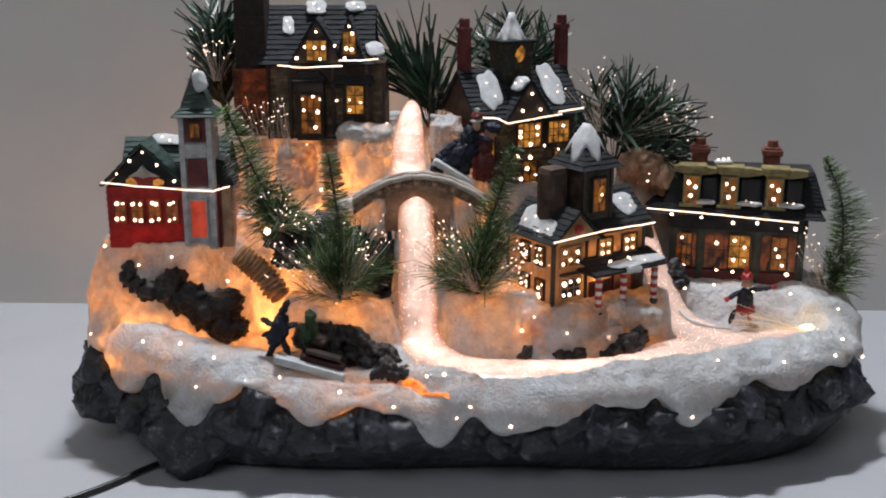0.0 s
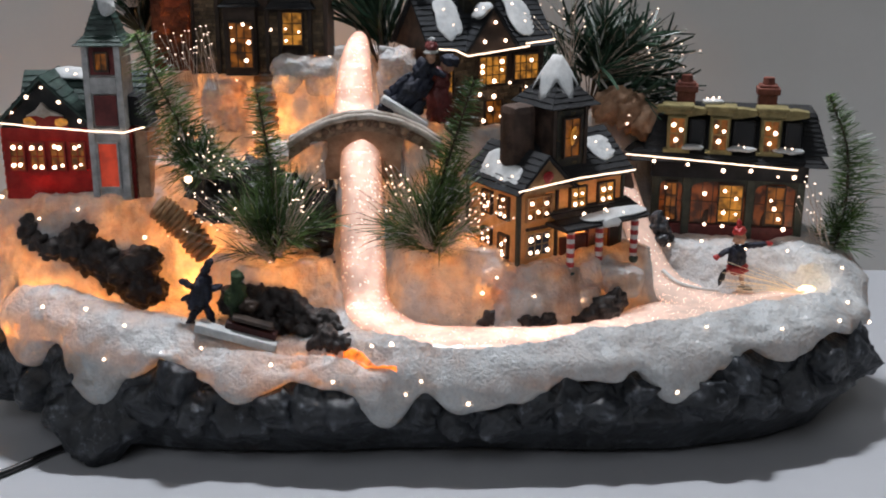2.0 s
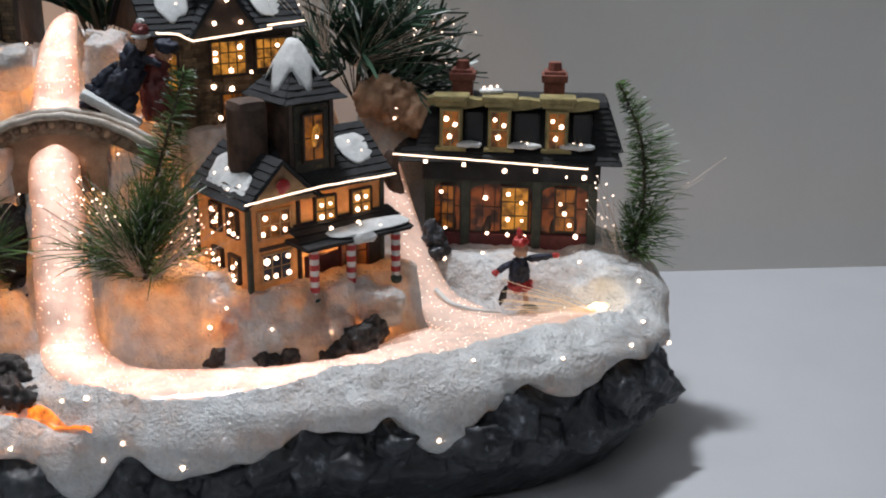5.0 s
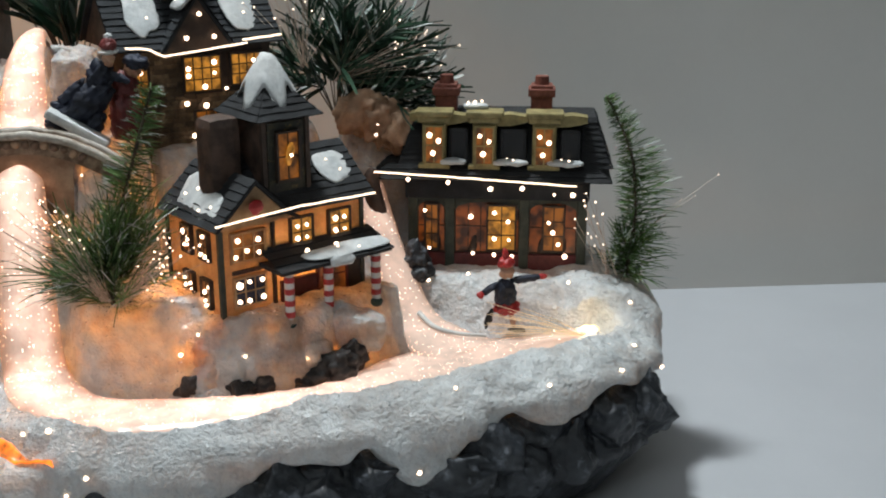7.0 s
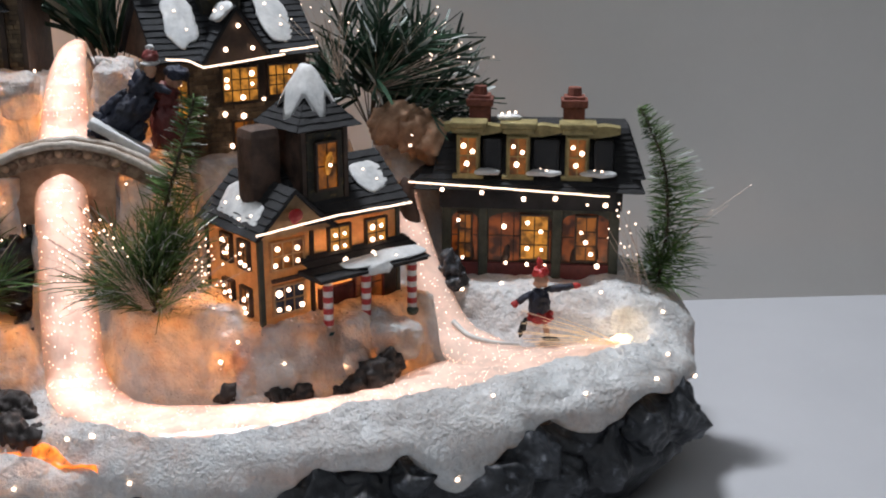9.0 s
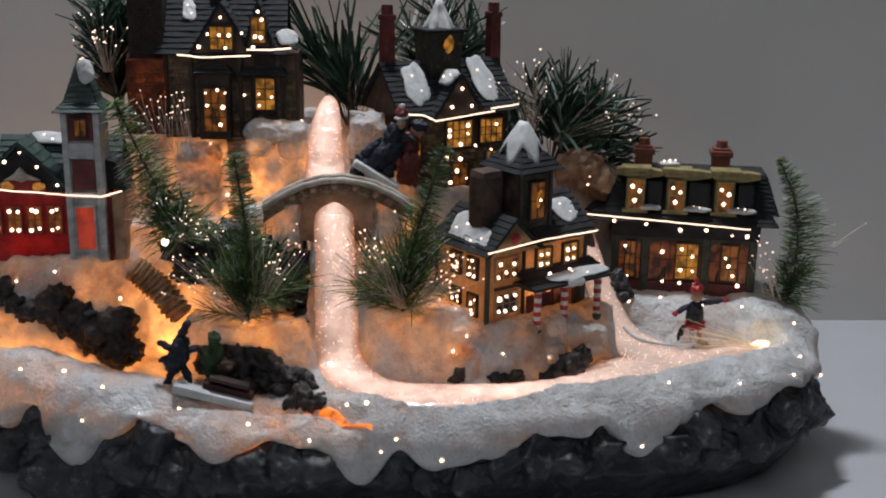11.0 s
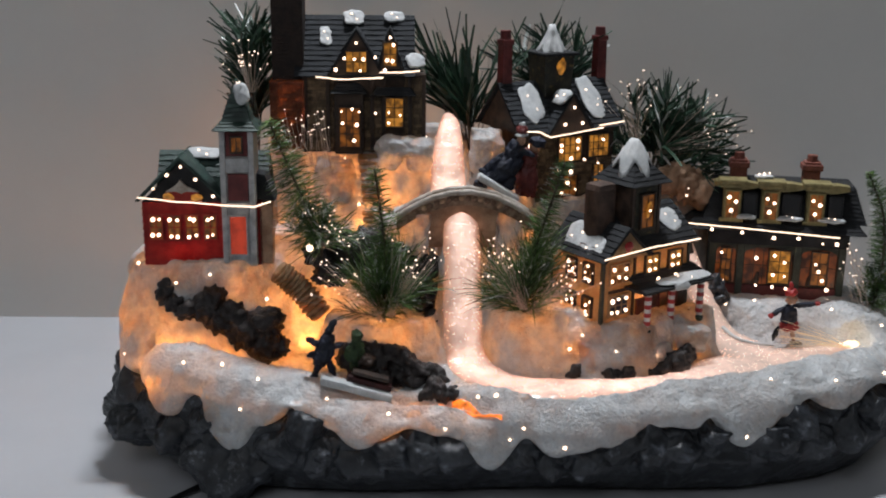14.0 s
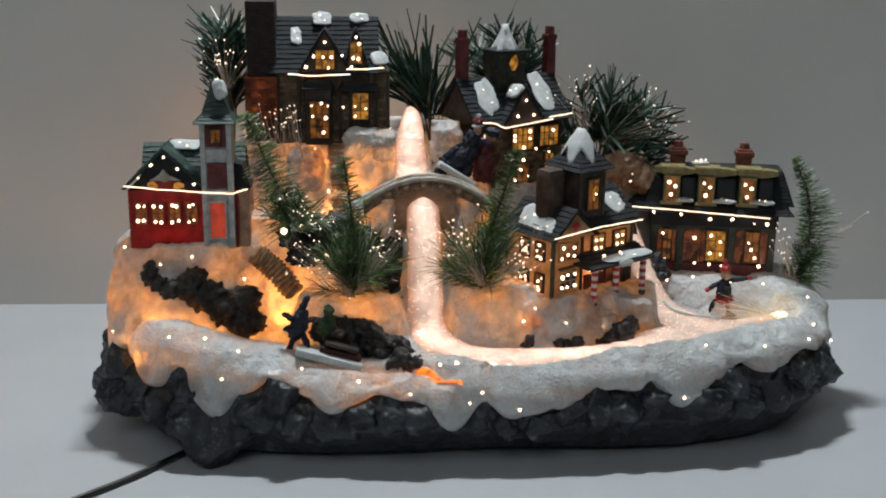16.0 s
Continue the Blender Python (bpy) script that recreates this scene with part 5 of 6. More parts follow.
def pine(name, stem, label, seed, reach, tuft, tuft_len, white=0.22, droop=0.0, thick=1.0, lop=0.0):
    """A bottle-brush pine: a wire stem set with single straight needles, longest near the foot, and a tuft of long needled twigs at the foot. stem: its bends; reach: needle length at foot, middle and tip."""
    r = random.Random(seed)
    foot = Vector(stem[0])
    t = thing(name, Matrix.Translation(foot), label, "pine tree", "small pines on the landscape")
    pts = [Vector(p) for p in glide([Vector(p) - foot for p in stem], 10)]
    part("trunk", tube(bmesh.new(), [Vector((0, 0, -0.005))] + pts, 0.0009, 6, 0.0006), BARK, t, smooth=True)
    bm = bmesh.new()

    def at(f):
        k = min(len(pts) - 1.001, f * (len(pts) - 1))
        i = int(k)
        return pts[i].lerp(pts[i + 1], k - i), (pts[i + 1] - pts[i]).normalized()

    def needle(p, d, ln, w=0.00025):
        s = d.orthogonal().normalized() * w
        s.rotate(Matrix.Rotation(r.uniform(0, 6.28), 3, d))
        e = p + d * ln + Vector((r.uniform(-0.06, 0.06), r.uniform(-0.06, 0.06), r.uniform(-0.08, 0.04) - droop * r.random())) * ln
        k = p.lerp(e, 0.72) + Vector((0, 0, 0.03 * ln))
        vs = [bm.verts.new(q) for q in (p - s, p + s, k + s * 0.85, k - s * 0.85, e + s * 0.35, e - s * 0.35)]
        f = 1 if r.random() < white * 0.25 else 0
        bm.faces.new(vs[:4]).material_index = f
        bm.faces.new((vs[3], vs[2], vs[4], vs[5])).material_index = 1 if f or r.random() < white else 0

    def ring(p, d, ln, fwd):
        o = Matrix.Rotation(r.uniform(0, 6.283), 3, d) @ d.orthogonal().normalized()
        needle(p, (o + d * fwd).normalized(), ln * (1 + lop * o.x))
    total = sum((b - a).length for a, b in zip(pts, pts[1:]))
    for k in range(int(total * 8000 * thick)):
        f = r.random()
        p, d = at(f)
        ln = reach[0] + (reach[1] - reach[0]) * min(1, f * 2) + (reach[2] - reach[1]) * max(0, f * 2 - 1)
        ring(p, d, ln * r.uniform(0.75, 1.15), r.uniform(-0.05, 0.40))
    for k in range(tuft):
        a = k * 2.399 + r.uniform(-0.3, 0.3)
        lift = r.choice((0.30, 0.9, 1.5, 2.2, 3.0)) * r.uniform(0.7, 1.3)
        d = Vector((math.cos(a), 0.8 * math.sin(a), lift)).normalized()
        p, _ = at(r.uniform(0.0, 0.16))
        ln = tuft_len * r.uniform(0.55, 1.1)
        tube(bm, [p, p + d * ln * 0.6], 0.00022, 3, cap=False, mi=2)
        for j in range(int(9 + 520 * ln)):
            q = p + d * ln * r.uniform(0.10, 0.62)
            ring(q, d, ln * r.uniform(0.28, 0.55), r.uniform(1.0, 2.6))
        needle(p, d, ln, 0.00024)
    tagged(part("foliage", bm, [FOLIAGE, FROST, BARK], t, "dark green needles with frosted tips"), kind="stuff")
    return t


def bush(name, foot, length, n, label, seed, spread=1.0, lean=(0, 0, 1), width=0.0012):
    """A spray of long flat tinsel blades that spring from a few twigs."""
    r = random.Random(seed)
    t = thing(name, Matrix.Translation(Vector(foot)), label, "tinsel bush", "tinsel bushes behind the houses")
    bm, tw = bmesh.new(), bmesh.new()
    lean = Vector(lean)
    for k in range(n):
        d = (lean + Vector((r.gauss(0, 0.55), r.gauss(0, 0.35), r.gauss(0, 0.30))) * spread).normalized()
        if d.z < -0.2:
            d.z = abs(d.z)
        ln = length * r.uniform(0.65, 1.1)
        tube(tw, [Vector((0, 0, -0.02)), d * ln * 0.4], 0.0004, 4, cap=False)
        for j in range(8):
            b0 = d * ln * r.uniform(0.0, 0.42)
            e = (d + Vector((r.gauss(0, 0.24), r.gauss(0, 0.24), r.gauss(0, 0.20)))).normalized()
            l2 = ln * r.uniform(0.40, 0.75)
            s = e.cross(Vector((r.gauss(0, 1), r.gauss(0, 1), r.gauss(0, 1)))).normalized() * width * r.uniform(0.6, 1.0)
            bow = e.cross(s).normalized() * l2 * r.uniform(-0.16, 0.16) + Vector((0, 0, -l2 * r.uniform(0.0, 0.10)))
            p1, p2 = b0 + e * l2 * 0.5, b0 + e * l2 + bow
            vs = [bm.verts.new(p) for p in (b0 - s * 0.7, b0 + s * 0.7, p1 + s, p1 - s, p2 + s * 0.6, p2 - s * 0.6)]
            mi = 1 if r.random() < 0.04 else 0
            bm.faces.new((vs[0], vs[1], vs[2], vs[3])).material_index = mi
            bm.faces.new((vs[3], vs[2], vs[4], vs[5])).material_index = mi
    tagged(part("twig", tw, BARK, t), kind="stuff")
    tagged(part("foliage", bm, [DARKFOLIAGE, FROST], t, "long dark green tinsel blades"), kind="stuff")
    return t


def garland(name, foot, twigs, length, label, seed, lean, spread, blade=0.019, width=0.0010):
    """Tinsel branches: wire twigs with flat blades set close along them."""
    r = random.Random(seed)
    t = thing(name, Matrix.Translation(Vector(foot)), label, "tinsel bush", "tinsel bushes behind the houses")
    bm, tw = bmesh.new(), bmesh.new()
    for k in range(twigs):
        d = (Vector(lean) + Vector((r.gauss(0, 1.0), r.gauss(0, 0.5), r.gauss(0, 0.6))) * spread).normalized()
        ln = length * r.uniform(0.6, 1.1)
        bow = Vector((r.uniform(-0.15, 0.15), r.uniform(-0.15, 0.15), -0.12)) * ln

        def at(f):
            return d * ln * f + bow * f * f
        tube(tw, [Vector((0, 0, -0.012)), at(0.3), at(0.65), at(1.0)], 0.0004, 4, cap=False)
        for j in range(int(900 * ln) + 10):
            f = r.uniform(0.15, 1.0)
            u = d.orthogonal().normalized()
            o = Matrix.Rotation(r.uniform(0, 6.283), 3, d) @ u
            e = (d * r.uniform(0.7, 1.6) + o).normalized()
            l2 = blade * r.uniform(0.6, 1.15)
            s = e.cross(Vector((r.gauss(0, 1), r.gauss(0, 1), r.gauss(0, 1)))).normalized() * width * r.uniform(0.5, 1.0)
            b0 = at(f)
            p1 = b0 + e * l2 * 0.55
            p2 = b0 + e * l2 + o * l2 * r.uniform(-0.12, 0.12)
            vs = [bm.verts.new(p) for p in (b0 - s * 0.7, b0 + s * 0.7, p1 + s, p1 - s, p2 + s * 0.6, p2 - s * 0.6)]
            mi = 1 if r.random() < 0.07 else 0
            bm.faces.new((vs[0], vs[1], vs[2], vs[3])).material_index = mi
            bm.faces.new((vs[3], vs[2], vs[4], vs[5])).material_index = mi
    tagged(part("twig", tw, BARK, t), kind="stuff")
    tagged(part("foliage", bm, [DARKFOLIAGE, FROST], t, "flat dark green tinsel blades"), kind="stuff")
    return t


def spray(foot, d, n, length, label, seed, fan=0.35, tip=0.00040, bed=0.002, mat=FIBRE):
    """Loose optical fibres with glowing tips."""
    r = random.Random(seed)
    t = thing("fibre_spray", Matrix.Translation(Vector(foot)), label, "optical fibres", "loose fibre sprays")
    d = Vector(d).normalized()
    bm, tp = bmesh.new(), []
    for k in range(n):
        e = (d + Vector((r.gauss(0, fan), r.gauss(0, fan), r.gauss(0, fan)))).normalized()
        ln = length * r.uniform(0.55, 1.1)
        o = Vector((r.uniform(-bed, bed), r.uniform(-bed, bed) * 0.4, 0))
        p = o + e * ln
        tube(bm, [o, o.lerp(p, 0.5) + Vector((0, 0, 0.001)), p], 0.00012, 3, cap=False)
        tp.append(p)
    tagged(part("fibre_tuft", bm, mat, t, "thin clear plastic fibres"), kind="stuff")
    if tip:
        dots(t, tp, tip, LOOSE)
    return t


pine("pine_tree", ((-0.0905, 0.608, 0.1230), (-0.0985, 0.606, 0.1470), (-0.1075, 0.604, 0.1700), (-0.1165, 0.603, 0.1930)), "green pine with frosted needles leaning beside the church", 1, (0.0185, 0.0150, 0.0070), 34, 0.030, 0.26, 0.30, 1.35)
pine("pine_tree", ((-0.0570, 0.599, 0.0850), (-0.0560, 0.599, 0.1200), (-0.0585, 0.598, 0.1450), (-0.0615, 0.597, 0.1685)), "green pine with frosted needles on the snow mound", 2, (0.0125, 0.0115, 0.0055), 46, 0.043, 0.16)
pine("pine_tree", ((0.0185, 0.597, 0.0900), (0.0235, 0.597, 0.1230), (0.0310, 0.598, 0.1480), (0.0385, 0.600, 0.1720)), "green pine leaning over the snow mound by the waterfall", 3, (0.0125, 0.0110, 0.0055), 46, 0.041, 0.16)
pine("pine_tree", ((0.2325, 0.645, 0.0760), (0.2355, 0.645, 0.1050), (0.2320, 0.645, 0.1330), (0.2205, 0.645, 0.1570)), "green pine with frosted needles beside the shopfronts", 4, (0.0150, 0.0140, 0.0030), 26, 0.022, 0.30, 0.10, 1.5, 0.38)
garland("tinsel_bush", (-0.132, 0.690, 0.172), 10, 0.072, "tall dark green tinsel bush behind the church", 5, (-0.06, 0, 1), 0.15, 0.023)
bush("tinsel_bush", (-0.005, 0.694, 0.172), 0.074, 24, "long-bladed dark green tinsel bush at the waterfall's top", 6, 0.60, (-0.34, 0, 0.9))
garland("tinsel_bush", (0.108, 0.707, 0.150), 24, 0.048, "spreading dark green tinsel bush behind the shop", 7, (0.28, 0, 0.50), 0.58, 0.022)
garland("tinsel_bush", (0.046, 0.712, 0.185), 9, 0.048, "sparse dark green tinsel behind the hall's roof", 8, (0, 0, 1), 0.55, 0.022)

spray((-0.0950, 0.640, 0.1600), (-0.12, -0.1, 1), 34, 0.030, "spray of thin optical fibres by the manor wall", 31, 0.13, 0.00034, 0.012)
spray((-0.1330, 0.668, 0.198), (0.0, -0.2, 1), 30, 0.028, "spray of thin optical fibres in the tinsel bush", 32, 0.25)
spray((0.018, 0.589, 0.094), (-0.42, -0.25, 0.9), 30, 0.046, "spray of thin optical fibres in the leaning pine", 33, 0.16)
spray((0.022, 0.588, 0.092), (0.60, -0.2, 0.62), 32, 0.038, "spray of thin optical fibres beside the shop wall", 34, 0.16)
spray((-0.057, 0.590, 0.087), (-0.62, -0.25, 0.70), 26, 0.046, "spray of thin optical fibres under the pine", 35, 0.20)
spray((-0.054, 0.589, 0.090), (0.45, -0.25, 1.0), 26, 0.048, "spray of thin optical fibres in the mound's pine", 39, 0.16)
spray((-0.0905, 0.605, 0.1240), (0.25, -0.35, 0.30), 26, 0.024, "spray of thin optical fibres under the leaning pine", 40, 0.40)
spray((0.094, 0.685, 0.165), (0.05, 0, 1), 22, 0.042, "spray of thin optical fibres over the tinsel bush", 36, 0.38)
spray((0.108, 0.690, 0.158), (0.85, -0.1, 0.5), 24, 0.052, "spray of thin optical fibres through the tinsel bush", 41, 0.30)
spray((0.221, 0.638, 0.080), (-0.35, -0.2, 1), 16, 0.036, "spray of thin optical fibres beside the pine", 37, 0.22, 0.00038, 0.006)
spray((0.2360, 0.6420, 0.0950), (0.78, 0.0, 0.62), 3, 0.046, "single thin fibres sticking out of the pine", 42, 0.05, 0.00020)
spray((0.2060, 0.608, 0.0640), (-1.0, -0.08, 0.20), 22, 0.046, "fan of thin glowing optical fibres over the pond", 38, 0.14, 0, 0.002, LITFIBRE)

# ---- rocks, stairs, bridge ----


def rocks(name, lumps, mat, label, jag=0.46):
    """A cluster of jagged moulded rocks, each a part of the base."""
    for i, (x, y, z, s) in enumerate(lumps):
        r = random.Random(i * 7 + len(lumps))
        bm = bmesh.new()
        blob(bm, (x, y, z), (s * r.uniform(1.0, 1.5), s * r.uniform(0.7, 1.0), s * r.uniform(0.9, 1.4)), (r.uniform(0, 90), r.uniform(0, 90), r.uniform(0, 90)), 4, 0.0)
        c = Vector((x, y, z))
        for v in bm.verts:
            q = v.co * 230 + Vector((i * 3.3, 0, 0))
            k = 1 + jag * (0.38 - noise.voronoi(v.co * 260)[0][0]) + 0.28 * noise.noise(q) + 0.12 * noise.noise(q * 3)
            v.co = c + (v.co - c) * k
        add(name, bm, mat, label)


rocks("rock", [(-0.173, 0.604, 0.099, .0065), (-0.168, 0.603, 0.094, .0065), (-0.160, 0.601, 0.091, .008), (-0.150, 0.599, 0.094, .0085), (-0.147, 0.598, 0.087, .008), (-0.138, 0.597, 0.087, .0085),
               (-0.134, 0.596, 0.079, .008), (-0.127, 0.595, 0.080, .008), (-0.121, 0.595, 0.086, .008), (-0.119, 0.594, 0.078, .008), (-0.122, 0.593, 0.071, .008), (-0.116, 0.594, 0.071, .007)], DARKROCK, "dark brown rocks under the church")
rocks("rock", [(-0.072, 0.584, 0.070, .009), (-0.062, 0.583, 0.067, .009), (-0.052, 0.584, 0.070, .008), (-0.047, 0.581, 0.061, .008), (-0.038, 0.580, 0.057, .007), (-0.030, 0.574, 0.050, .007), (-0.056, 0.580, 0.057, .008), (-0.040, 0.572, 0.049, .006), (-0.026, 0.572, 0.045, .005), (-0.045, 0.581, 0.067, .006), (-0.036, 0.579, 0.062, .0065), (-0.029, 0.576, 0.058, .006), (-0.022, 0.573, 0.054, .005), (-0.031, 0.567, 0.055, .0065), (-0.025, 0.564, 0.053, .006), (-0.022, 0.561, 0.056, .0062), (-0.027, 0.563, 0.057, .0065), (-0.033, 0.565, 0.057, .006)], DARKROCK, "dark brown rocks behind the sledge")
rocks("rock", [(-0.090, 0.616, 0.118, .010), (-0.076, 0.617, 0.119, .010), (-0.064, 0.617, 0.118, .010), (-0.050, 0.617, 0.115, .010), (-0.040, 0.617, 0.105, .009), (-0.034, 0.612, 0.094, .008), (-0.030, 0.608, 0.082, .007), (-0.085, 0.615, 0.106, .009), (-0.033, 0.612, 0.110, .007)], DARKROCK, "dark rocks behind the pine")
rocks("rock", [(0.046, 0.583, 0.059, .0045), (0.066, 0.582, 0.058, .006), (0.074, 0.583, 0.058, .005), (0.096, 0.588, 0.060, .006), (0.103, 0.591, 0.063, .007), (0.110, 0.596, 0.065, .006), (0.090, 0.586, 0.057, .005)], DARKROCK, "dark rocks along the river bank")
rocks("rock", [(0.128, 0.684, 0.140, .010), (0.118, 0.686, 0.144, .009), (0.136, 0.682, 0.136, .009), (0.142, 0.682, 0.138, .006)], WARMROCK, "tan rocks behind the shop", 0.14)
rocks("rock", [(0.1395, 0.653, 0.084, .0065), (0.1420, 0.650, 0.080, .0055)], ROCK, "dark grey rock beside the shopfronts")

# boulders that stand out of the skirt between the tongues of snow: x, height, size, how far out
def front(x):
    return CY - HALF_Y * (1 - min(1.0, abs((x - CX) / HALF_X)) ** POW) ** (1 / POW)


SKIRT_ROCKS = ((-0.186, 0.046, 0.012, 0.001), (-0.178, 0.040, 0.013, 0.002), (-0.164, 0.030, 0.013, 0.003), (-0.148, 0.043, 0.012, 0.003), (-0.142, 0.026, 0.016, 0.001), (-0.134, 0.020, 0.020, 0.003), (-0.112, 0.033, 0.011, 0.003), (-0.098, 0.041, 0.012, 0.003),
               (-0.088, 0.030, 0.011, 0.002), (-0.070, 0.024, 0.012, 0.001), (-0.052, 0.032, 0.010, 0.003), (-0.037, 0.034, 0.011, 0.003), (-0.019, 0.032, 0.011, 0.003), (0.015, 0.030, 0.010, 0.003), (0.028, 0.024, 0.009, 0.001), (0.048, 0.026, 0.010, 0.002),
               (0.066, 0.032, 0.010, 0.003), (0.080, 0.035, 0.011, 0.003), (0.097, 0.031, 0.012, 0.003), (0.112, 0.037, 0.010, 0.003), (0.142, 0.034, 0.012, 0.003), (0.160, 0.042, 0.013, 0.003), (0.172, 0.030, 0.012, 0.002), (0.190, 0.034, 0.013, 0.002), (0.208, 0.042, 0.014, 0.002), (0.222, 0.038, 0.013, 0.001))
SIDE_ROCKS = ((-0.192, 0.046, 0.011, 0.598), (-0.194, 0.036, 0.013, 0.606), (-0.188, 0.028, 0.013, 0.594), (-0.197, 0.045, 0.013, 0.618), (-0.196, 0.030, 0.014, 0.630), (-0.198, 0.040, 0.014, 0.645))
for i, (x, z, q, out) in enumerate(SKIRT_ROCKS + SIDE_ROCKS):
    side = out > 0.1
    rr = random.Random(500 + i)
    planes = [(Vector((rr.gauss(0, 1), rr.gauss(0, 1), rr.gauss(0, 1))).normalized(), rr.uniform(0.78, 1.05)) for k in range(16)]
    wide, tall, turn = q * rr.uniform(0.95, 1.3), q * rr.uniform(0.85, 1.05), Matrix.Rotation(rr.uniform(-0.6, 0.6), 3, "Y")
    bm = blob(bmesh.new(), (0, 0, 0), (1, 1, 1), (0, 0, 0), 5)
    for v in bm.verts:
        d = v.co.normalized()
        k = sum(max(0.0, d.dot(n) / w) ** 26 for n, w in planes) ** (-1 / 26)
        taper = 1 - 0.50 * smooth01(0.0, 1.0, d.z)
        p = turn @ Vector((d.x * wide * taper, d.y * q * 0.85 * (0.4 + 0.6 * taper), d.z * tall * 1.12)) * min(1.3, k)
        g = p + Vector((i * 0.7, 0, 0))
        p *= 1 + 0.20 * (0.2 - abs(noise.noise(g * 85))) + 0.14 * (0.25 - abs(noise.noise(g * 240))) + 0.02 * noise.noise(g * 600)
        v.co = p + Vector((x, out if side else front(x) - out - 0.001 + q * 0.34, z))
    add("rock", bm, ROCK)

# ribbed stair down the bank
for i in range(13):
    f = i / 12
    x, y, z = -0.1150 + 0.0225 * f, 0.6165 - 0.0040 * f, 0.1070 - 0.0230 * f + 0.0025 * math.sin(math.pi * f)
    st = blob(bmesh.new(), (0, 0, 0), (0.0021, 0.0058, 0.0074 - 0.0012 * abs(f - 0.5)), (0, 0, 0), 3, 0.22, 240, seed=i * 2.0)
    for v in st.verts:
        v.co = Matrix.Rotation(radians(40 + 14 * f), 3, "Y") @ v.co + Vector((x, y, z))
    add("step", st, STEPSTONE, "worn tan stone step down the bank")

# blocks and tongues of snow: middle, half sizes, turn, material, added fill lamp's power
for c, q, rot, mat, bulb in (((0.0660, 0.5900, 0.0640), (0.0062, 0.0050, 0.0095), (0, 0, 0), WAX, 0), ((0.0560, 0.5930, 0.0700), (0.0090, 0.0060, 0.0080), (0, 0, 0), WAX, 0), ((0.0940, 0.5930, 0.0640), (0.0065, 0.0050, 0.0105), (0, 0, 0), WAX, 0),
                             ((0.0800, 0.5960, 0.0720), (0.0120, 0.0060, 0.0080), (0, 0, 0), WAX, 0), ((0.1110, 0.6010, 0.0740), (0.0110, 0.0060, 0.0085), (0, 15, 0), WAX, 0),
                             ((-0.0860, 0.6520, 0.1500), (0.0112, 0.0075, 0.0130), (0, 6, 0), WAX, 0.014), ((-0.0450, 0.6545, 0.1695), (0.0165, 0.0085, 0.0055), (0, 3, 0), SNOW, 0.016),
                             ((-0.0540, 0.6515, 0.1630), (0.0062, 0.0055, 0.0062), (0, 25, 0), SNOW, 0.006), ((-0.0370, 0.6520, 0.1625), (0.0070, 0.0055, 0.0065), (0, -15, 0), SNOW, 0.006), ((0.0020, 0.6575, 0.1655), (0.0095, 0.0075, 0.0132), (0, 0, 0), SNOW, 0.014)):
    bm = blob(bmesh.new(), (0, 0, 0), (1, 1, 1), (0, 0, 0), 5)
    for v in bm.verts:
        d = v.co.copy()
        k = (abs(d.x) ** 3.2 + abs(d.y) ** 3.2 + abs(d.z) ** 3.2) ** (-1 / 3.2)
        p = Vector((d.x * k * q[0], d.y * k * q[1], d.z * k * q[2]))
        p.rotate(Euler([radians(e) for e in rot]))
        p += Vector(c)
        v.co = p + d * (0.0024 * noise.noise(p * 120) + 0.0010 * noise.noise(p * 300) + 0.0003 * noise.noise(p * 700))
    add("snow_block", bm, mat)
    if bulb:
        lamp("snow_block_fill", "POINT", pose(*c), bulb, AMBER, 0.002)

# worn steps down from the manor's door
for i in range(9):
    z = 0.1635 - 0.0038 * i
    x = -0.0665 + 0.0004 * i
    y = next(k * 0.0005 for k in range(1250, 1360) if ground(x, k * 0.0005) > z)
    st = box(bmesh.new(), x - 0.0054, x + 0.0054, y - 0.0030, y + 0.0030, z - 0.0022, z, 0.0006)
    for v in st.verts:
        v.co += Vector((0, 0.0006, 0.0004)) * noise.noise(v.co * 400)
    add("path_step", st, STEPSTONE, "worn tan step")

# emissive sheet laid on the snow in place of bulb light through the crevice
bm = bmesh.new()
rows = []
for k in range(41):
    f = k / 40
    x = -0.050 + 0.053 * f
    y = 0.5545 - (0.22 if x < -0.022 else 0.40) * (x + 0.022) + 0.0002 * math.sin(f * 23) - 0.0012
    deep = 0.0007 + 0.0040 * smooth01(0.36, 0.54, f) * (1 - smooth01(0.66, 1.0, f))
    row = []
    for j in range(9):
        yy = y + deep * (j / 8)
        p = Vector((x, yy, surface(x, yy) + 0.0006 - 0.0014 * (j in (0, 8))))
        row.append(bm.verts.new(p + Vector((0, 0, 0.0006 * noise.noise(p * 260)))))
    rows.append(row)
for a, b in zip(rows, rows[1:]):
    for k in range(8):
        bm.faces.new((a[k], b[k], b[k + 1], a[k + 1]))
add("crevice_glow", bm, CREVICE, "emissive orange sheet for the light in the snow crevice")

# arched bridge with snowy parapet
br = thing("stone_bridge", pose(-0.0130, 0.6190, 0.1325), "arched tan stone footbridge with snowy top over the waterfall", "bridge")
bm = bmesh.new()
prof, under = [], []
for i in range(31):
    x = -0.037 + 0.074 * i / 30
    prof.append((x, 0.0055 + 0.0142 * (1 - (x / 0.037) ** 2)))
    under.append((x, -0.0020 + 0.0145 * (1 - (x / 0.037) ** 2)))
prism(bm, prof + under[::-1], -0.0045, 0.0045)
part("arch", bm, BRIDGESTONE, br, "brown and tan stone arch")
back = [(0.0205, -0.012), (-0.0225, -0.012)] + [(x, z + 0.0006) for x, z in under if -0.024 < x < 0.022]
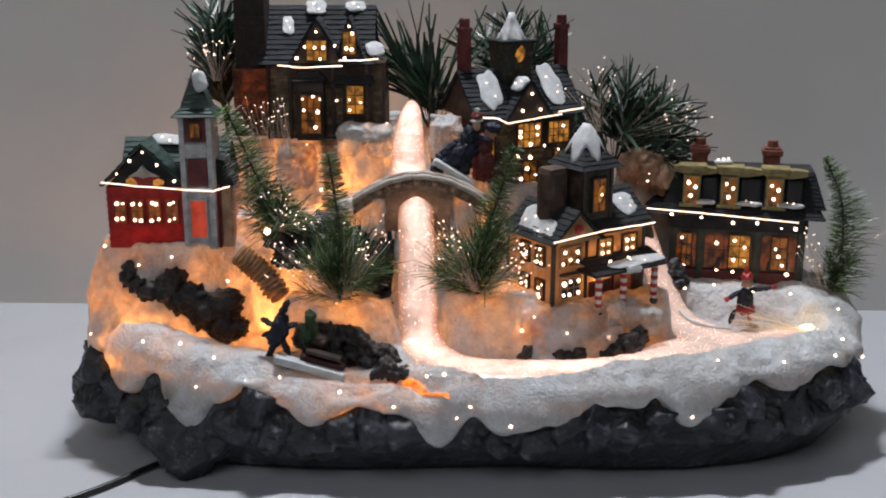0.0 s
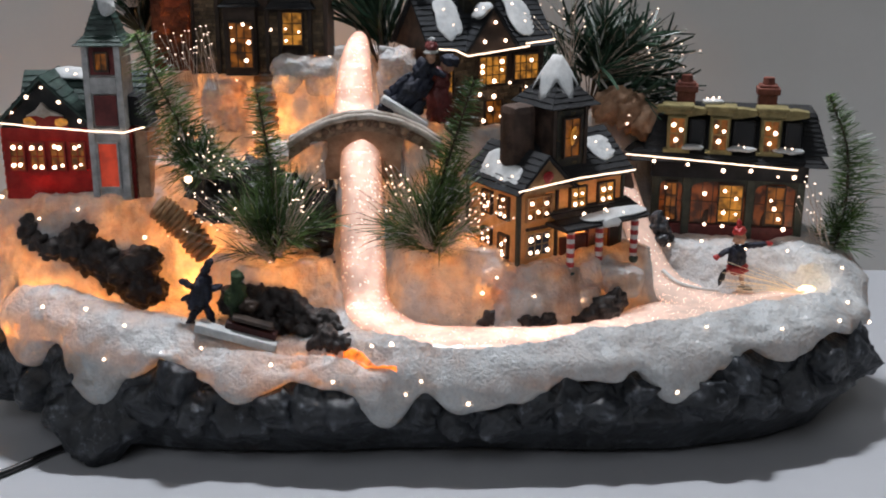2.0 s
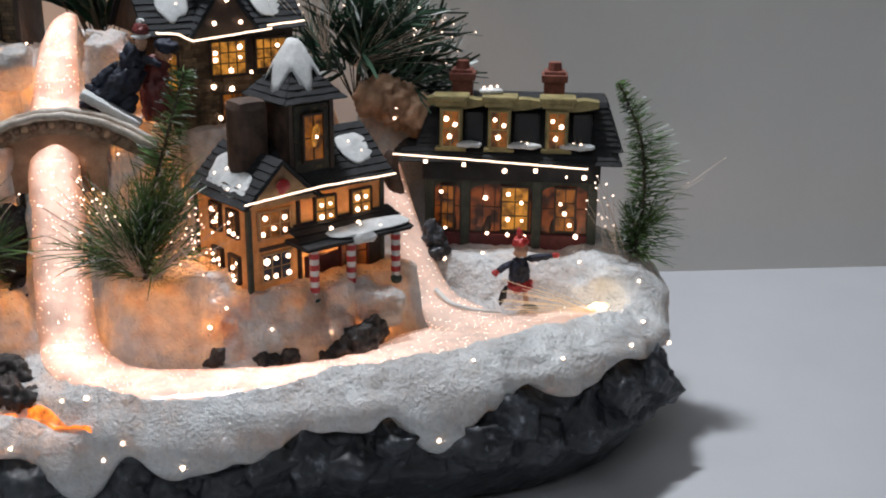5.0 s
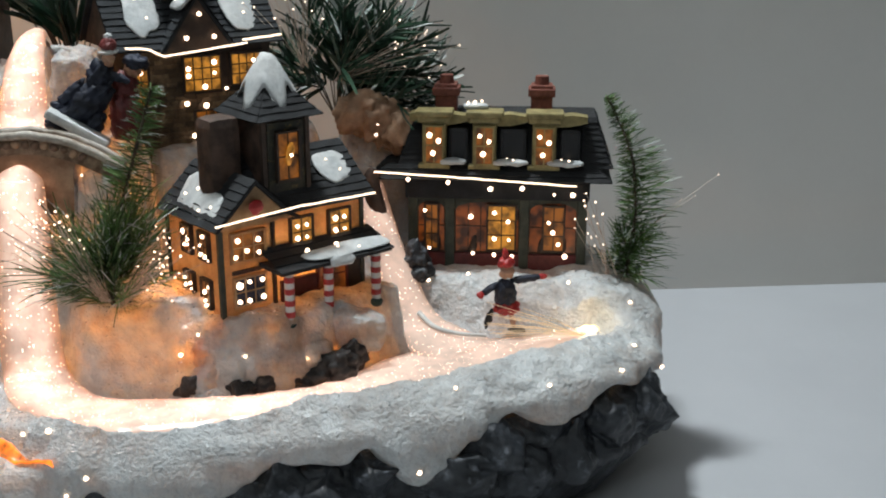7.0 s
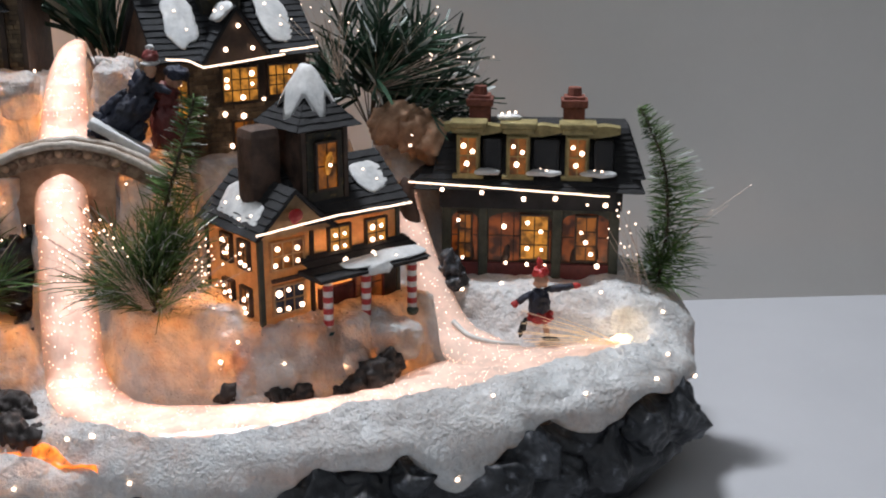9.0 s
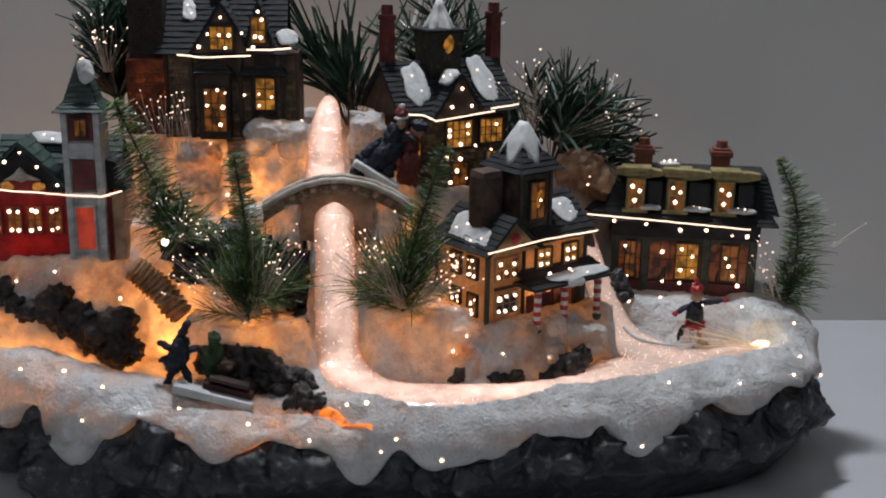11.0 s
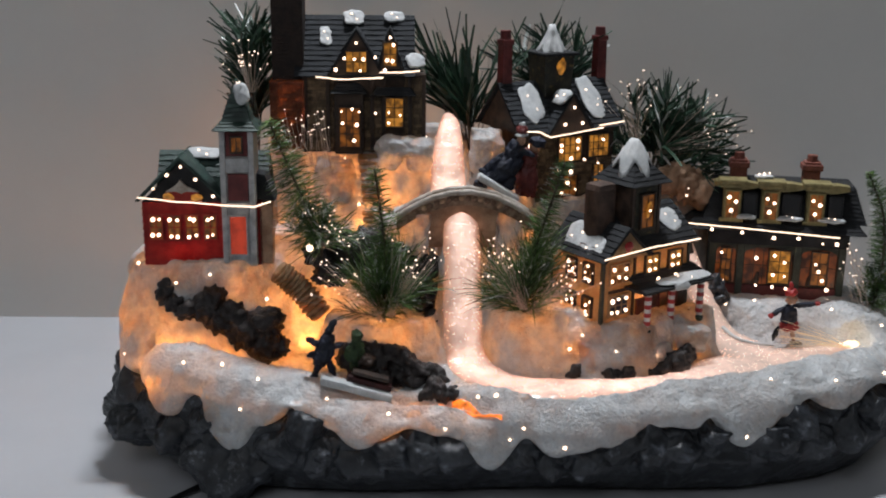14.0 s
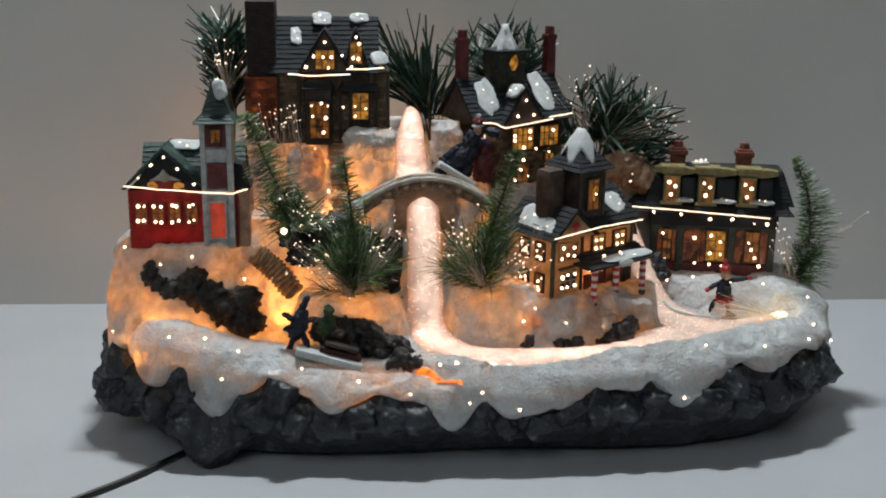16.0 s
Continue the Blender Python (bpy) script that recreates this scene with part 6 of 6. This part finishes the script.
# bright tan puts light from behind the wall into its colour
part("spandrel", prism(bmesh.new(), back, -0.0015, 0.0030), WARMROCK, br, "pebbled wall under the arch, tan brightened for light behind")
for y in (-0.0048, 0.0044):
    ps = [(x, y, z + 0.0002 + 0.0005 * noise.noise(Vector((x * 200, y, 0)))) for x, z in prof]
    part("parapet", tube(bmesh.new(), ps, 0.0016, 10), PARAPET, br, "snowy grey-white parapet", smooth=True)
for i in range(14):
    x = -0.0225 + 0.045 * i / 13
    z = 0.0018 + 0.0145 * (1 - (x / 0.037) ** 2)
    st = blob(bmesh.new(), (0, 0, 0), (0.0017, 0.0010, 0.0015), (0, i * 40.0, 0), 2, 0.35, 420, seed=i * 1.3)
    part("arch_stone", st, DARKSTONE if i % 3 else WARMROCK, br, m=pose(x, -0.0046, z))

# ---- figures (plain cast shapes) ----


def statue(name, m, bits, mats, label, category="figurine"):
    bm = bmesh.new()
    for c, s, rot, mi in bits:
        blob(bm, c, s, rot, 4, 0.34, 520, mi)
    ob = part(name, bm, mats, None, m=m, smooth=True)
    return tagged(ob, label, category, "cast figurines")


statue("skater_figurine", pose(0.1745, 0.6225, 0.0615) @ Matrix.Scale(1.06, 4), [
    ((0, 0, 0.0160), (0.0042, 0.0036, 0.0065), (0, 0, 0), 0), ((0.0005, 0, 0.0100), (0.0050, 0.0040, 0.0030), (0, 0, 0), 1),
    ((0.0005, 0, 0.0255), (0.0030, 0.0028, 0.0032), (0, 0, 0), 2), ((0.000, 0, 0.0292), (0.0031, 0.0030, 0.0022), (0, 0, 0), 1), ((-0.0005, 0, 0.0325), (0.0012, 0.0012, 0.0022), (0, 0, 0), 1),
    ((0.0080, 0, 0.0220), (0.0068, 0.0014, 0.0015), (0, -6, 0), 0), ((0.0150, 0, 0.0228), (0.0017, 0.0014, 0.0013), (0, 0, 0), 1),
    ((-0.0060, 0, 0.0185), (0.0045, 0.0014, 0.0015), (0, -32, 0), 0), ((-0.0098, 0, 0.0158), (0.0016, 0.0014, 0.0016), (0, 0, 0), 1),
    ((0.0030, 0, 0.0050), (0.0012, 0.0012, 0.0052), (0, -14, 0), 2), ((0.0050, -0.0005, 0.0005), (0.0042, 0.0012, 0.0011), (0, 8, 0), 3),
    ((-0.0065, 0, 0.0058), (0.0015, 0.0013, 0.0040), (0, 14, 0), 3)], [NAVY, REDTRIM, SKIN, BLACK], "small painted skater in navy coat and red cap")
statue("cloaked_figurine", pose(0.0110, 0.6360, 0.1440), [
    ((-0.0010, -0.003, 0.0175), (0.0060, 0.0050, 0.0120), (0, 48, 0), 0), ((-0.0095, -0.003, 0.0125), (0.0080, 0.004, 0.0036), (0, -32, 0), 0), ((-0.0150, -0.003, 0.0085), (0.0036, 0.003, 0.0022), (0, 25, 0), 0), ((0.0040, -0.002, 0.0270), (0.0048, 0.0044, 0.0062), (0, 20, 0), 0),
    ((-0.0075, -0.003, 0.0205), (0.0075, 0.002, 0.0024), (0, -42, 0), 0), ((-0.0125, -0.003, 0.0160), (0.0030, 0.002, 0.0018), (0, 10, 0), 0), ((0.0010, -0.004, 0.0085), (0.0032, 0.003, 0.0062), (0, 25, 0), 0), ((0.0110, -0.003, 0.0265), (0.0050, 0.0018, 0.0018), (0, 25, 0), 0),
    ((0.0078, -0.003, 0.0335), (0.0024, 0.0024, 0.0030), (0, 0, 0), 2), ((0.0078, -0.002, 0.0362), (0.0036, 0.0034, 0.0013), (0, 0, 0), 3), ((0.0080, -0.002, 0.0390), (0.0030, 0.0030, 0.0028), (0, 0, 0), 1), ((0.0082, -0.002, 0.0422), (0.0017, 0.0015, 0.0014), (0, 0, 0), 3),
    ((-0.0110, -0.003, 0.0040), (0.0013, 0.002, 0.0055), (0, -22, 0), 0), ((-0.0040, -0.003, 0.0030), (0.0013, 0.002, 0.0055), (0, 25, 0), 0), ((-0.0130, -0.003, -0.0005), (0.0024, 0.0016, 0.0010), (0, 20, 0), 0)], [NAVY, MAROON, SKIN, SNOWCAP], "painted figurine in navy cloak and red cap bending forward")
statue("figurine", pose(0.0230, 0.6390, 0.1420), [
    ((0, 0, 0.0110), (0.0062, 0.0055, 0.0130), (0, 0, 0), 0), ((0.0005, 0, 0.0240), (0.0050, 0.0044, 0.0060), (0, 8, 0), 0), ((0.0040, -0.001, 0.0310), (0.0032, 0.0030, 0.0034), (0, 0, 0), 2), ((0.0055, -0.001, 0.0335), (0.0048, 0.0044, 0.0030), (0, 15, 0), 1)],
    [MAROON, NAVY, SKIN], "painted figurine in long maroon dress and blue bonnet")
statue("sledge_figurine", pose(-0.0870, 0.5700, 0.0640), [
    ((0, 0, 0.0150), (0.0046, 0.0040, 0.0090), (0, 12, 0), 0), ((-0.0020, 0, 0.0110), (0.0056, 0.0040, 0.0040), (0, -25, 0), 0), ((0.0022, 0, 0.0255), (0.0021, 0.0021, 0.0034), (0, 20, 0), 0), ((0.0040, 0, 0.0290), (0.0018, 0.0020, 0.0030), (0, 30, 0), 0),
    ((-0.0060, 0, 0.0190), (0.0046, 0.0016, 0.0018), (0, 35, 0), 0), ((-0.0066, 0, 0.0125), (0.0030, 0.0016, 0.0014), (0, -20, 0), 0), ((-0.0045, 0, 0.0040), (0.0017, 0.0020, 0.0058), (0, 28, 0), 0), ((-0.0060, 0, 0.0000), (0.0021, 0.0018, 0.0012), (0, 0, 0), 0), ((0.0030, 0, 0.0045), (0.0018, 0.0020, 0.0056), (0, -20, 0), 0),
    ((0.0060, 0.001, 0.0170), (0.0040, 0.0016, 0.0016), (0, -20, 0), 0)], [NAVY], "dark navy painted figurine beside a sledge")
statue("seated_figurine", pose(-0.0715, 0.5720, 0.0640), [
    ((0, 0, 0.0120), (0.0042, 0.0040, 0.0080), (0, 10, 0), 0), ((0.0008, 0, 0.0215), (0.0030, 0.0030, 0.0034), (0, 0, 0), 0), ((0.0040, 0, 0.0080), (0.0060, 0.0034, 0.0034), (0, 15, 0), 1), ((-0.0030, 0, 0.0140), (0.0020, 0.0020, 0.0050), (0, 30, 0), 0)], [DARKGREEN, BROWN], "dark green painted figurine seated on a sledge")
sl = thing("sledge", pose(-0.0710, 0.5620, 0.0605, 0, 17, 2), "dark red wooden sledge on a snowy white board", "sledge")
part("board", boxm(-0.0190, 0.0190, -0.0035, 0.0045, -0.0022, 0.0022, bev=0.0014), SNOWCAP, sl, "snowy grey-white board")
part("body", boxm(-0.0060, 0.0180, 0.0010, 0.0070, 0.0018, 0.0052, bev=0.0008), DARKRED, sl, "dark red side boards")
part("bench", boxm(-0.0040, 0.0150, 0.0000, 0.0060, 0.0070, 0.0090, bev=0.0006), BROWN, sl)

# footboard of the figures on the bridge
sb = thing("snowy_plank", pose(0.0060, 0.6275, 0.1520, 0, 31, 0), "snow-covered plank under the figurines at the bridge", "plank")
part("plank", boxm(-0.0130, 0.0130, -0.0040, 0.0040, -0.0018, 0.0018, bev=0.0012), SNOWCAP, sb)

# fibre tips in the snow: on top of it, and in its hanging edge
TIPS = ((-0.1609, 0.5693), (-0.0862, 0.5561), (-0.0536, 0.5525), (-0.0088, 0.5543), (0.1810, 0.5647), (0.2134, 0.5776), (0.2240, 0.5978), (0.1451, 0.5610), (-0.1497, 0.6032), (-0.1672, 0.6002), (-0.1212, 0.6091),
        (-0.1906, 0.6177), (-0.1404, 0.5686), (-0.1214, 0.5618), (-0.0590, 0.5960), (-0.0330, 0.6676), (0.1448, 0.6473), (0.1630, 0.6493), (0.1837, 0.6398), (0.2053, 0.6379), (0.1955, 0.6231), 
        (0.0434, 0.5886), (0.0506, 0.5903), (0.0910, 0.5884), (0.0676, 0.5837), (0.0011, 0.5526), (0.2280, 0.6200), (-0.0800, 0.6552), (-0.0716, 0.6513), (-0.0469, 0.6302))
HEM_TIPS = ((-0.1293, 0.5575, 0.0515), (-0.0250, 0.5426, 0.0466), (0.0071, 0.5420, 0.0411), (0.0348, 0.5397, 0.0370), (0.1292, 0.5470, 0.0385), (0.0147, 0.5411, 0.0463), (0.2380, 0.6000, 0.0500), (-0.1950, 0.6000, 0.0640))
tips = []
for p in [(x, y, surface(x, y)) for x, y in TIPS] + list(HEM_TIPS):
    x, y, z = SNOW_VERTS[int(((SNOW_VERTS - np.array(p)) ** 2).sum(axis=1).argmin())]
    tips.append((x - CX, y - CY - 0.0004, z + 0.0002))
dots(base, tips, 0.00085)
dots(base, [(p[0] - CX, p[1] - CY, p[2]) for p in ((-0.0414, 0.6530, 0.1677), (-0.0501, 0.6520, 0.1650), (-0.0063, 0.6560, 0.1725), (-0.0011, 0.6545, 0.1653))], 0.00095)
dots(base, [(-0.0965 - CX, 0.6020 - CY, 0.1245)], 0.0016)

# lip of clear ice at the pond's edge
lip = glide([Vector(p) for p in ((0.1385, 0.6290, 0.0690), (0.1440, 0.6215, 0.0655), (0.1530, 0.6165, 0.0640), (0.1650, 0.6150, 0.0630))], 8)
add("ice_lip", tube(bmesh.new(), lip, 0.0012, 8, 0.0007), WHITE, "thin glossy white lip of ice")

# scuff marks on the wall
for mx, mz, ln, tilt in ((0.3088, 0.2073, 0.0070, -12), (0.2175, 0.1826, 0.0080, -38), (0.3032, 0.1293, 0.0075, -8)):
    y = 0.838 - 0.0279 * mx - 0.0004
    wall_mark = part("scuff_mark", blob(bmesh.new(), (0, 0, 0), (0.0009, 0.0002, ln / 2), (0, 0, 0), 3, 0.35, 300), SCUFF, WALL, "faint grey scuff on the wall", m=WALL.matrix_world.inverted() @ pose(mx, y, mz, 0, -tilt, 0))

# power cable
bm = bmesh.new()
ps = glide([Vector((-0.135, 0.600, 0.012)), Vector((-0.147, 0.577, 0.0040)), Vector((-0.165, 0.556, 0.0022)), Vector((-0.182, 0.5365, 0.0021)), Vector((-0.228, 0.492, 0.0021)), Vector((-0.42, 0.30, 0.0021)), Vector((-0.7, 0.1, 0.0021))], 10)
tube(bm, ps, 0.0017, 10)
tagged(part("power_cable", bm, BLACK, smooth=True), "black power cable lying on the white table", "cable")

# glitter flakes strewn over the snow
r = random.Random(91)
bm = bmesh.new()
while len(bm.faces) < 7000:
    a, q = r.uniform(0, 6.283), math.sqrt(r.random())
    x, y = CX + math.cos(a) * rim(a) * q * 0.97, CY + math.sin(a) * rim(a) * q * 0.97
    if y > 0.645 or np.min(np.hypot(C_XY[:, 0] - x, C_XY[:, 1] - y) / C_W) < 1.1:
        continue
    c = Vector((x, y, surface(x, y) + 0.0006))
    u = Vector((r.gauss(0, 1), r.gauss(0, 1), r.gauss(0, 0.7))).normalized()
    w = u.orthogonal().normalized()
    k = r.uniform(0.00012, 0.00030)
    bm.faces.new([bm.verts.new(c + u * k), bm.verts.new(c + w * k), bm.verts.new(c - u * k), bm.verts.new(c - w * k)])
tagged(add("glitter", bm, FLAKE, "tiny silver glitter flakes in the snow", smooth=False), kind="stuff")
